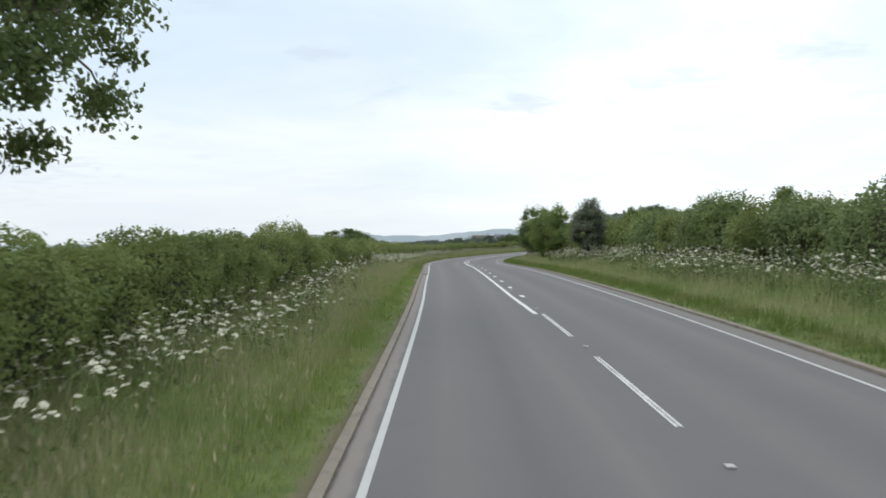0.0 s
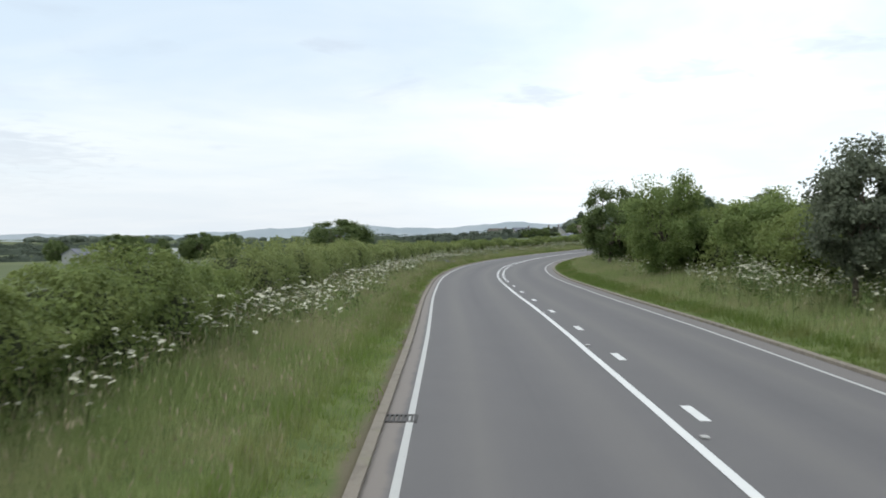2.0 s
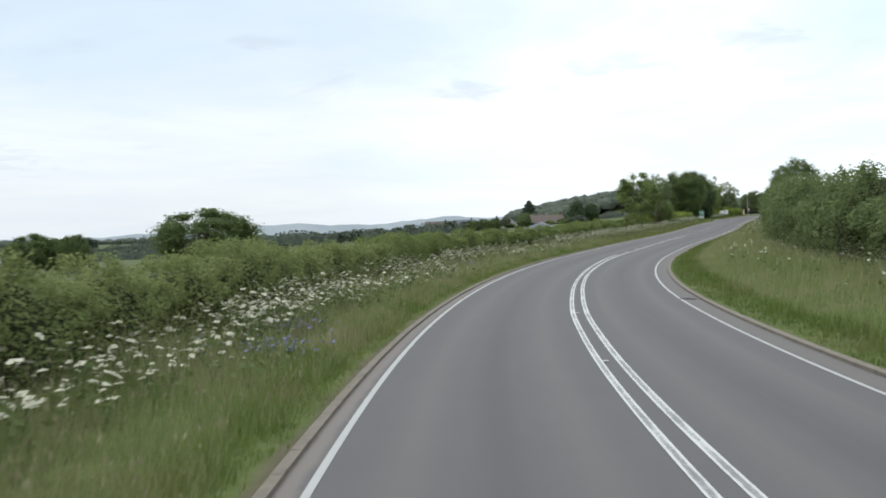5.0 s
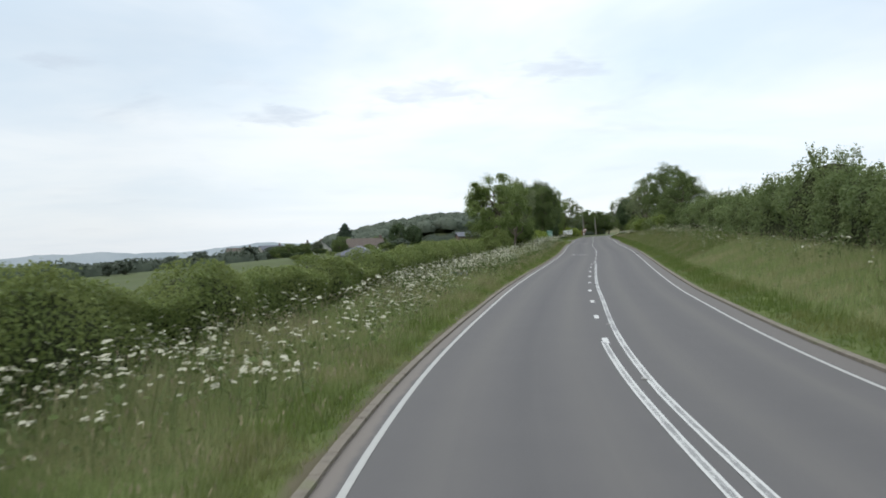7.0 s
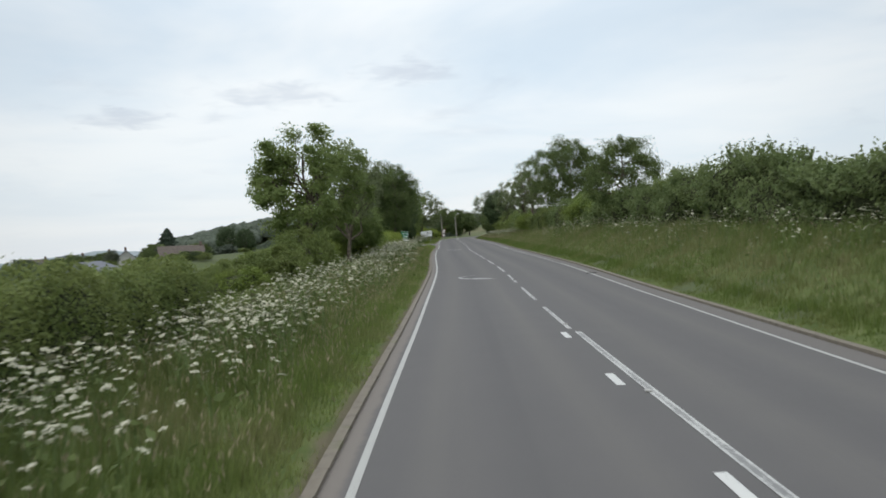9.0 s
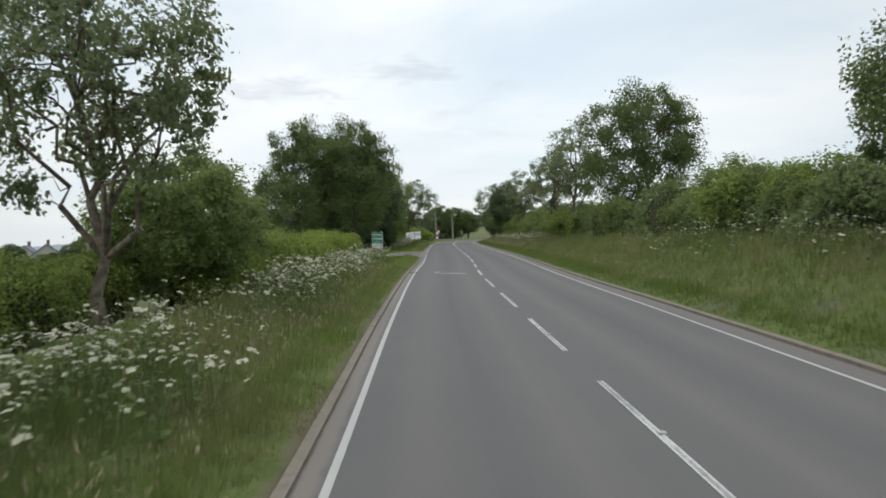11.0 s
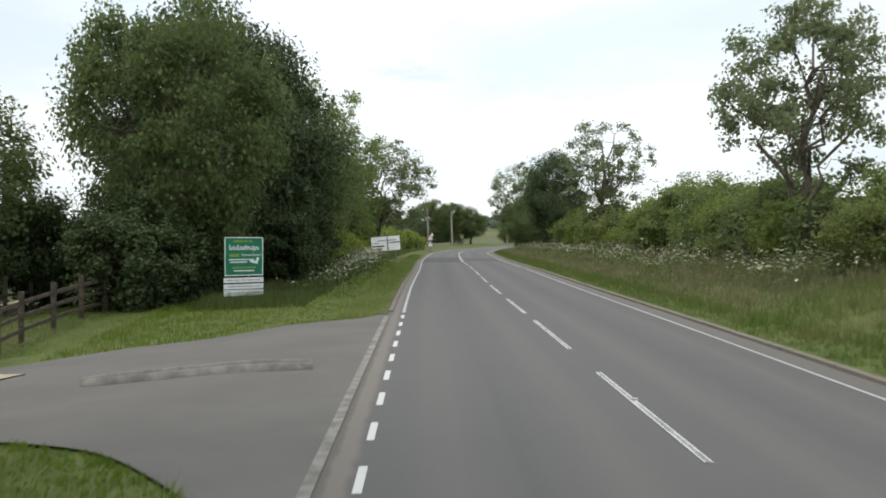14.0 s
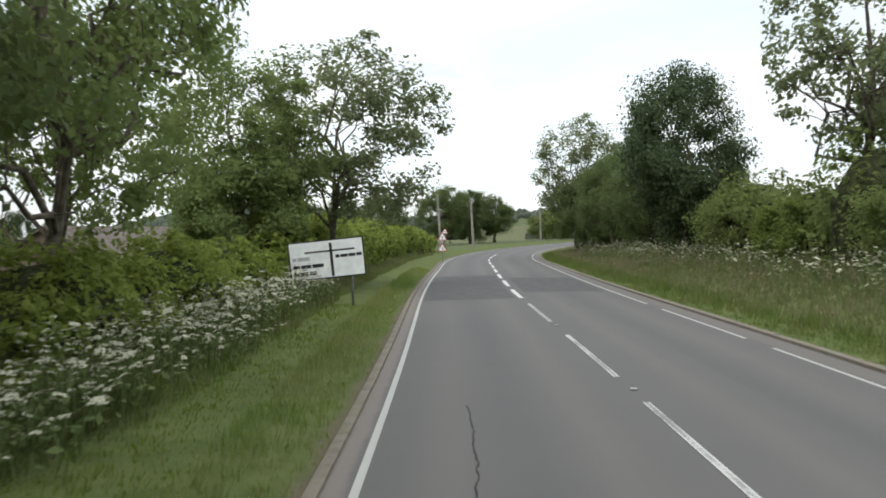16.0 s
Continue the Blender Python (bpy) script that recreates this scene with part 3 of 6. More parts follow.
tagged(new("verge_right", strip("verge_right", np.arange(S0, S1, 1.0), [4.10, 4.19, 4.4, 5, 6, 7, 8, 9.5, 12], lambda s, l: verge_height_right(s, l) - 0.09 * (l < 4.15), M_VERGE, shift=shift_right)),
       "rough grass verge rising to a hedge bank", "verge", kind="structure")

# ---- road markings ----
marking("edge_line", S0, 307.7, left_line, 0.086, M_PAINT)
marking("edge_line", 327.6, S1, left_line, 0.086, M_PAINT)
for a, b in ((S0, 242.0), (248.2, 361.0), (362.5, 369.4), (371.2, S1)):
    marking("edge_line", a, b, right_line, 0.086, M_PAINT)
for a in (242.9, 244.6, 246.3):
    marking("edge_dash", a, a + 1.0, right_line, 0.10, M_PAINT)
for k in range(10):
    marking("give_way_dash", 308.3 + 1.96 * k, 309.2 + 1.96 * k, left_line, 0.085, M_PAINT_BOLD)
for a, b, w, mt in ((23.7, 84.0, 0.12, M_PAINT_BOLD), (84.0, 166.4, 0.125, M_PAINT_HOLLOW)):
    marking("centre_line", a, b, centre_left, w, mt)
for a, b, w, mt in ((89.0, 168.0, 0.13, M_PAINT_HOLLOW), (168.0, 210.8, 0.125, M_PAINT_WORN)):
    marking("centre_line", a, b, centre_right, w, mt)
for k in range(11):
    a = 30.15 + 5.39 * k
    marking("short_dash", a, a + 1.0, lambda s: np.interp(s, [30, 63, 88], [0.10, 0.35, 0.28]), 0.145, M_PAINT_BOLD)
for k in range(9):
    a = 166.0 + 5.48 * k
    marking("short_dash", a, a + 1.0, -0.24, 0.125, M_PAINT_WORN if k == 4 else M_PAINT_BOLD)
DASHES = [-24.0, -15.6, -7.2, 1.2, 10.0, 18.5, 211.4, 219.3, 227.6, 235.6, 244.0, 252.5, 261.0, 269.5, 278.0, 286.6, 295.0,
          303.2, 311.1, 319.4, 326.9, 334.9, 342.8, 350.4, 357.9, 366.2]
for a in DASHES:
    marking("centre_dash", a, a + (5.2 if a == 18.5 else 5.5), -0.03, 0.092, M_PAINT_WORN if 200 < a < 275 or a > 340 else M_PAINT_HOLLOW)
for k in range(9):
    marking("centre_dash", 374.1 + 6.4 * k, 378.4 + 6.4 * k, -0.05, 0.15, M_PAINT_BOLD)


def deflection_arrow(s, lat):
    """A curved arrow with a long slanting head, painted in the lane."""
    ds = [1.9, 1.75, 1.35, 0.85, 0.35, -0.1, -0.5]
    dl = [0.63, 0.30, -0.02, -0.14, -0.12, 0.02, 0.28]
    wd = [0.07, 0.09, 0.12, 0.14, 0.16, 0.19, 0.22]
    up = spline(np.stack([ds, dl, wd], 1), 4)
    t = np.gradient(up[:, :2], axis=0)
    t /= np.linalg.norm(t, axis=1)[:, None]
    nrm = np.stack([-t[:, 1], t[:, 0]], 1) * up[:, 2:3] * 0.5
    a, b = up[:, :2] + nrm, up[:, :2] - nrm
    pts = np.concatenate([a, b])
    n = len(a)
    f = np.stack([np.arange(n - 1), np.arange(1, n), n + np.arange(1, n), n + np.arange(n - 1)], 1)
    head = np.array([(-0.85, 0.08), (-0.32, 0.62), (-0.62, 0.95), (-1.65, 1.40)])
    pts = np.concatenate([pts, head])
    f = np.concatenate([f, [[2 * n, 2 * n + 1, 2 * n + 2, 2 * n + 3]]])
    v = on_road(s + pts[:, 0], lat + pts[:, 1])
    v[:, 2] += camber(lat + pts[:, 1]) + np.where(np.arange(len(pts)) < 2 * n, 0.006, 0.008)
    part("deflection_arrow", fast_mesh("deflection_arrow", v, f, M_PAINT_WORN), road, "worn white curved arrow painted on the lane")


deflection_arrow(281.3, -2.0)
deflection_arrow(232.1, -2.05)

M_STUD = plain("road_stud_rubber", (0.30, 0.29, 0.27), 0.5, scale=40, vary=0.2)
stud_bm = box_bm(0.09, 0.12, 0.02, 0.006, (0, 0, 0.011))
stud_me = bm_mesh("road_stud", stud_bm, M_STUD)
for k in range(46):
    s = -9.0 + 8.5 * k
    ob = part("road_stud", stud_me, road)
    ob.matrix_world = Matrix.Translation(place(s + 0.3, 0.0, 0.048)) @ Matrix.Rotation(heading(s), 4, "Z")

# resurfaced darker patch and long cracks
M_PATCH = plain("asphalt_patch", (0.074, 0.0715, 0.072), 0.85, 0.25, scale=3, vary=0.2)
part("asphalt_patch", strip("asphalt_patch", np.arange(374, 390.1, 1.0), [-3.25, -1.7, -0.25], lambda s, l: camber(l) + 0.003, M_PATCH), road, "darker resurfaced patch")
part("asphalt_patch", strip("asphalt_patch", np.arange(377, 387.1, 1.0), [0.3, 1.7, 3.2], lambda s, l: camber(l) + 0.003, M_PATCH), road, "darker resurfaced patch")
M_CRACK = plain("crack_tar", (0.03, 0.03, 0.03), 0.9, vary=0.2)


def crack(s0, s1, lat, seed):
    rng = np.random.default_rng(seed)
    n = int((s1 - s0) / 0.12)
    s = np.linspace(s0, s1, n)
    off = np.cumsum(rng.normal(0, 0.013, n))
    off -= np.linspace(off[0], off[-1], n)
    w = 0.006 + 0.009 * rng.random(n)
    pts = np.concatenate([np.stack([s, lat + off - w], 1), np.stack([s, lat + off + w], 1)])
    f = np.stack([np.arange(n - 1), np.arange(1, n), n + np.arange(1, n), n + np.arange(n - 1)], 1)
    v = on_road(pts[:, 0], pts[:, 1])
    v[:, 2] += camber(pts[:, 1]) + 0.004
    part("crack", fast_mesh("crack", v, f, M_CRACK), road)


crack(351.4, 356.0, -2.3, 5)

# gully grates in the channel
M_IRON = plain("cast_iron", (0.05, 0.045, 0.04), 0.6, 0.4, 0.6, scale=20)


def gully(s, lat):
    g = tagged(new("gully_grate"), "dark cast iron gully grate set in the road channel", "drain", "road gullies")
    g.matrix_world = Matrix.Translation(place(s, lat, 0.012)) @ Matrix.Rotation(heading(s), 4, "Z")
    bm = box_bm(0.46, 0.05, 0.02, 0.004, (0, 0.19, 0))
    for yy in (-0.19,):
        bmesh.ops.create_cube(bm, size=1, matrix=Matrix.Translation((0, yy, 0)) @ Matrix.Diagonal((0.46, 0.05, 0.02, 1)))
    for xx in (-0.21, 0.21):
        bmesh.ops.create_cube(bm, size=1, matrix=Matrix.Translation((xx, 0, 0)) @ Matrix.Diagonal((0.04, 0.34, 0.02, 1)))
    part("frame", bm_mesh("frame", bm, M_IRON), g)
    bar = bm_mesh("bar", box_bm(0.028, 0.34, 0.018, 0.003), M_IRON)
    for k in range(7):
        o = part("bar", bar, g)
        o.location = (-0.165 + 0.055 * k, 0, 0)


for s, la in ((51.9, -3.42), (282.5, -3.30), (232.2, 3.60), (132.3, 3.45), (5.0, -3.55)):
    gully(s, la)

# ---- farm entrance ----
M_OLD = plain("pale_worn_asphalt", (0.120, 0.112, 0.104), 0.9, 0.2, scale=0.5, vary=0.09, bump=0.3)
M_SOIL = plain("dark_moss_and_soil", (0.062, 0.056, 0.042), 0.95, 0.1, scale=6, vary=0.3, bump=0.4)
M_WORN = plain("worn_grey_concrete", (0.195, 0.183, 0.165), 0.9, 0.2, scale=4, vary=0.3, bump=0.3)
M_GRAVEL = plain("pale_gravel", (0.36, 0.31, 0.23), 0.95, 0.1, scale=8, vary=0.3, bump=0.5)


def entrance():
    near = spline([(308.4, -3.78, 0), (309.3, -4.2, 0), (310.5, -5.0, 0), (311.9, -6.1, 0), (312.8, -7.4, 0), (313.7, -9.2, 0), (315.0, -11.3, 0), (315.4, -12.1, 0)], 4)
    far = spline([(327.8, -3.78, 0), (326.3, -4.2, 0), (325.0, -5.0, 0), (323.9, -6.1, 0), (322.5, -7.4, 0), (321.8, -9.2, 0), (320.3, -11.3, 0), (319.7, -12.1, 0)], 4)
    n, m = len(near), 8
    u = np.linspace(0, 1, m)
    g = near[:, None, :2] * (1 - u)[None, :, None] + far[:, None, :2] * u[None, :, None]
    v = on_road(g[..., 0], g[..., 1])
    v[..., 2] += verge_height_left(g[..., 0], g[..., 1]) - 0.02 + 0.035 * smooth(-3.9, -5, g[..., 1]) - 0.3 * (g[..., 1] < -11.8)
    idx = np.arange(n * m).reshape(n, m)
    f = np.stack([idx[:-1, :-1], idx[1:, :-1], idx[1:, 1:], idx[:-1, 1:]], -1).reshape(-1, 4)
    tagged(new("side_road", fast_mesh("side_road", v.reshape(-1, 3), f, M_OLD, smooth_shade=True)), "pale worn asphalt mouth of a farm entrance", "side road", kind="structure")
    # gravel drive behind it
    for way, half, lift in (([(317.2, -10.9, 0), (318.6, -13.2, 0), (319.4, -16.0, 0), (319.6, -20.0, 0), (319.0, -26.0, 0), (317.0, -34.0, 0)], (1.95, 1.9, 1.8, 1.7, 1.6, 1.6), 0.065),
                            ([(319.5, -19.5, 0), (322.0, -17.6, 0), (326.0, -16.6, 0), (331.0, -17.0, 0), (337.0, -17.1, 0), (345.0, -17.2, 0), (354.0, -19.5, 0)], (1.5, 1.4, 1.3, 1.25, 1.2, 1.2, 1.2), 0.075)):
        line = spline(way, 6)
        t = np.gradient(line[:, :2], axis=0)
        t /= np.linalg.norm(t, axis=1)[:, None]
        nn = np.stack([-t[:, 1], t[:, 0]], 1)
        wd = np.interp(np.linspace(0, 1, len(line)), np.linspace(0, 1, len(half)), half)
        cols = np.array([-1.12, -1.0, -0.5, 0, 0.5, 1.0, 1.12])
        g = line[:, None, :2] + nn[:, None] * cols[None, :, None] * wd[:, None, None]
        v = on_road(g[..., 0], g[..., 1])
        v[..., 2] = ground_height(v[..., 0], v[..., 1]) + np.where(np.abs(cols) > 1.05, -0.06, lift)
        n, m = g.shape[:2]
        idx = np.arange(n * m).reshape(n, m)
        f = np.stack([idx[:-1, :-1], idx[1:, :-1], idx[1:, 1:], idx[:-1, 1:]], -1).reshape(-1, 4)
        tagged(new("drive", fast_mesh("drive", v.reshape(-1, 3), f, M_GRAVEL, smooth_shade=True)), "pale gravel drive curving away from the entrance", "drive", kind="structure")
    # grass corners of the entrance
    for pts, nm in ((near, "verge_corner"), (far, "verge_corner")):
        edge = pts[:, :2]
        back = np.stack([np.full(len(edge), GAP_A - 2.0 if pts is near else GAP_B + 2.0), edge[:, 1]], 1)
        k = 5
        u = np.linspace(0, 1, k)
        g = back[:, None] * (1 - u)[None, :, None] + edge[:, None] * u[None, :, None]
        v = on_road(g[..., 0], g[..., 1])
        hh = verge_height_left(g[..., 0], g[..., 1])
        hh[:, -1] -= 0.02
        v[..., 2] += hh - 0.3 * (g[..., 1] < -11.8)
        n = len(edge)
        idx = np.arange(n * k).reshape(n, k)
        f = np.stack([idx[:-1, :-1], idx[1:, :-1], idx[1:, 1:], idx[:-1, 1:]], -1).reshape(-1, 4)
        tagged(new(nm, fast_mesh(nm, v.reshape(-1, 3), f, M_VERGE, uv=np.full((n * k, 2), 6.0), smooth_shade=True)), "mown grass corner of the entrance", "verge", kind="structure")
    # low worn kerb strip lying across the mouth
    a, b = np.array((316.9, -8.1)), np.array((317.4, -4.55))
    u = np.linspace(0, 1, 13)[:, None]
    mid = a * (1 - u) + b * u
    d = (b - a) / np.linalg.norm(b - a)
    wid = 0.27 * np.sqrt(np.clip(np.sin(np.pi * np.clip(u, 0.02, 0.98)) * 4, 0, 1))
    rows = []
    for off, dz in ((-1.0, -0.02), (-0.95, 0.11), (-0.72, 0.11), (-0.68, 0.05), (0.68, 0.05), (0.72, 0.11), (0.95, 0.11), (1.0, -0.02)):
        q = mid + np.array([-d[1], d[0]]) * wid * off
        w = on_road(q[:, 0], q[:, 1])
        w[:, 2] += verge_height_left(q[:, 0], q[:, 1]) - 0.02 + 0.035 * smooth(-3.9, -5, q[:, 1]) + dz
        rows.append(w)
    i = np.arange(12)
    bands = [np.stack([r * 13 + i, r * 13 + i + 1, (r + 1) * 13 + i + 1, (r + 1) * 13 + i], 1) for r in range(7)]
    ob = new("kerb_island", fast_mesh("kerb_island", np.concatenate(rows), np.concatenate(bands[:3] + bands[4:]), M_WORN))
    tagged(ob, "low weathered concrete kerb island in the entrance", "kerb", kind="structure")
    part("infill", fast_mesh("infill", np.concatenate(rows[3:5]), bands[0], M_SOIL), ob, "dark mossy soil between the kerbs")
    part("channel_strip", strip("channel_strip", np.arange(308.6, 327.5, 0.9), [-3.80, -3.68], lambda s, l: 0.016 + 0 * l, M_WORN), road, "worn concrete channel edging")


entrance()

# ---- trees, hedges, grass ----


def limb(start, end, r0, r1, rng, bend=0.12, n=6):
    u = np.linspace(0, 1, n)[:, None]
    p = start * (1 - u) + end * u
    ln = np.linalg.norm(end - start)
    p[1:-1] += rng.normal(0, bend * ln * 0.4, (n - 2, 3))
    p[:, 2] += np.sin(np.pi * u[:, 0]) * ln * bend * 0.5
    return p, r0 + (r1 - r0) * u[:, 0]


def tree_meshes(name, seed, height, spread, low, trunk_r, clumps, per, leaf, mat, clump_r=0.9, fork=0.3, hollow=0.55, wind=0.0):
    """Trunk with limbs, and a crown of leaf sprays in uneven clumps. low: where the crown begins."""
    rng = np.random.default_rng(seed)
    top = np.array([rng.normal(0, 0.03) * height + wind, rng.normal(0, 0.03) * height, height * 0.80])
    tubes = []
    p, r = limb(np.array([0, 0, -0.15]), top, trunk_r, trunk_r * 0.18, rng, 0.06, 9)
    r[0] *= 1.45
    tubes.append(tube(p, r, 8))
    mid = (height + low) / 2
    rz = (height - low) / 2
    # lobes give the outline its unevenness
    lobes = rng.normal(0, 1, (7, 3))
    lobes /= np.linalg.norm(lobes, axis=1)[:, None]
    amp = rng.uniform(-0.28, 0.22, 7)
    d = rng.normal(0, 1, (clumps, 3))
    d /= np.linalg.norm(d, axis=1)[:, None]
    bulge = 1 + (np.maximum(d @ lobes.T, 0) ** 3 * amp).sum(1)
    rad = np.minimum(rng.uniform(hollow, 1.0, clumps) ** 0.6 * bulge, 1.1)
    c = d * rad[:, None] * [spread, spread, rz] + [wind * 0.6, 0, mid]
    c[:, 2] = np.maximum(c[:, 2], low * 0.9)
    # no clump hangs far from its neighbours
    gap = np.linalg.norm(c[:, None] - c[None], axis=2) + np.eye(clumps) * 99
    near = gap.argmin(1)
    away = gap.min(1)
    far = away > 1.5 * clump_r
    c[far] = c[near[far]] + (c[far] - c[near[far]]) * (1.1 * clump_r / away[far])[:, None]
    # limbs reach for the clumps
    n_limb = max(5, clumps // 7)
    wood = [p[2:]]
    for k in range(n_limb):
        i = rng.integers(clumps)
        u = rng.uniform(fork, 0.85)
        j = int(u * 8)
        st = p[j]
        ends = c[i]
        q, qr = limb(st, ends, r[j] * 0.62, 0.02, rng, 0.16, 6)
        tubes.append(tube(q, qr, 6))
        near = np.argsort(np.linalg.norm(c - q[3], axis=1))[1:5]
        for m in near:
            w, wr = limb(q[3], c[m], qr[3] * 0.6, 0.012, rng, 0.2, 5)
            tubes.append(tube(w, wr, 4))
            wood.append(w)
        wood.append(q)
    # a twig for every clump that no limb has reached, grown from the nearest wood
    twig_rng = np.random.default_rng(seed + 500)
    pts = np.concatenate(wood)
    for m in np.argsort(np.linalg.norm(c - top * [1, 1, 0.6], axis=1)):
        dist = np.linalg.norm(pts - c[m], axis=1) + np.maximum(pts[:, 2] - c[m, 2], 0) * 0.5
        j = int(np.argmin(dist))
        if dist[j] < 0.25:
            continue
        w, wr = limb(pts[j], c[m], 0.022, 0.008, twig_rng, 0.18, 5)
        tubes.append(tube(w, wr, 3))
        pts = np.concatenate([pts, w[1:]])
    tv, tf = join_parts(tubes)
    tm = fast_mesh(name + "_trunk", tv, tf, M_BARK, smooth_shade=True)
    cr = clump_r * rng.uniform(0.6, 1.3, clumps)
    which = np.repeat(np.arange(clumps), per)
    # soft-edged, unevenly stretched clumps
    off = np.clip(rng.normal(0, 0.5, (len(which), 3)), -0.95, 0.95) * rng.uniform(0.6, 1.35, (clumps, 3))[which]
    pos = c[which] + off * cr[which][:, None] * [1.0, 1.0, 0.75]
    pos[:, 2] = np.maximum(pos[:, 2], 0.05)
    out = pos - [wind * 0.5, 0, mid - rz * 0.3]
    out /= np.linalg.norm(out, axis=1)[:, None] + 1e-6
    lv, lf = leaf_quads(pos, out * 0.7 + [0, 0, 0.5], np.full(len(pos), leaf), rng, jitter=0.75)
    cm = fast_mesh(name + "_crown", lv, lf, mat)
    return tm, cm


TREES = {}


def tree(kind, at, label, size=1.0, turn=0.0, name="tree", category="tree", wide=1.0, group=""):
    """A tree of a kind, standing on the ground at a world place (x, y)."""
    z = float(ground_height(np.array([at[0]]), np.array([at[1]]))[0])
    t = tagged(new(name), label, category, group)
    t.matrix_world = Matrix.Translation((at[0], at[1], z - 0.05)) @ Matrix.Rotation(turn, 4, "Z") @ Matrix.Diagonal((size * wide, size * wide, size, 1))
    tm, cm = TREES[kind]
    part("trunk", tm, t)
    part("crown", cm, t)
    return t


TREES["oak"] = tree_meshes("oak", 11, 10.5, 5.0, 1.6, 0.34, 130, 340, 0.12, M_LEAF_OAK, 1.1)
TREES["oak_b"] = tree_meshes("oak_b", 12, 10.0, 4.6, 0.8, 0.32, 130, 330, 0.12, M_LEAF_OAK, 1.05)
TREES["oak_deep"] = tree_meshes("oak_deep", 13, 10.0, 4.4, 0.9, 0.32, 150, 380, 0.115, M_LEAF_DEEP, 1.0)
TREES["elm"] = tree_meshes("elm", 14, 10.6, 5.1, 2.4, 0.15, 185, 215, 0.112, M_LEAF_OAK, 0.85, hollow=0.3)
TREES["roadside"] = tree_meshes("roadside", 16, 10.8, 4.8, 2.2, 0.15, 150, 120, 0.098, M_LEAF_LIME, 0.6, hollow=0.15)
TREES["lime"] = tree_meshes("lime", 17, 9.6, 3.6, 0.5, 0.14, 130, 190, 0.098, M_LEAF_LIME, 0.7, hollow=0.4)
TREES["ash"] = tree_meshes("ash", 21, 10.0, 4.2, 3.0, 0.20, 150, 95, 0.108, M_LEAF_ASH, 0.54, hollow=0.3)
TREES["ash_b"] = tree_meshes("ash_b", 22, 10.0, 3.6, 2.4, 0.13, 140, 95, 0.108, M_LEAF_ASH, 0.54, hollow=0.3, wind=0.5)
TREES["thin_ash"] = tree_meshes("thin_ash", 23, 10.2, 3.4, 2.6, 0.19, 120, 62, 0.112, M_LEAF_ASH, 0.5, hollow=0.25)
TREES["ash_low"] = tree_meshes("ash_low", 24, 14.0, 6.6, 2.0, 0.28, 250, 150, 0.115, M_LEAF_OAK, 0.62, hollow=0.35)
TREES["sycamore"] = tree_meshes("sycamore", 31, 9.0, 3.9, 2.3, 0.20, 130, 190, 0.112, M_LEAF_LIME, 0.66, hollow=0.3)
TREES["maple"] = tree_meshes("maple", 41, 5.8, 2.6, 0.6, 0.16, 90, 300, 0.105, M_LEAF_LIME, 0.68)
TREES["thorn"] = tree_meshes("thorn", 52, 5.4, 2.1, 0.5, 0.14, 90, 300, 0.085, M_LEAF_OAK, 0.6, wind=0.7)
TREES["plum"] = tree_meshes("plum", 51, 5.2, 1.9, 0.7, 0.13, 80, 280, 0.09, M_LEAF_DARK, 0.55, wind=0.3)
TREES["bush"] = tree_meshes("bush", 61, 3.4, 2.0, 0.15, 0.07, 66, 220, 0.085, M_HEDGE_LIGHT, 0.6)
TREES["bush_b"] = tree_meshes("bush_b", 62, 3.6, 2.2, 0.15, 0.07, 70, 220, 0.085, M_HEDGE, 0.62)
TREES["willow"] = tree_meshes("willow", 71, 4.2, 2.2, 0.2, 0.09, 78, 220, 0.085, M_LEAF_LIME, 0.62)
TREES["dark_bush"] = tree_meshes("dark_bush", 63, 3.8, 2.2, 0.1, 0.07, 80, 250, 0.085, M_LEAF_SHADED, 0.6)
TREES["field"] = tree_meshes("field", 83, 7.0, 4.6, 0.3, 0.22, 110, 260, 0.14, M_LEAF_OAK, 0.9)
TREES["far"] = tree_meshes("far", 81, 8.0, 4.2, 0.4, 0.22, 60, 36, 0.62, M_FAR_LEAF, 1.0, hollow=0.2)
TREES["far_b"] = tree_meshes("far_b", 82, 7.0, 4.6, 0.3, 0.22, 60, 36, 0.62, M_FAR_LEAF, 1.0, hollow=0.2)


def rc_tree(kind, s, lat, label, **kw):
    p = on_road(s, lat)
    return tree(kind, (p[0], p[1]), label, **kw)


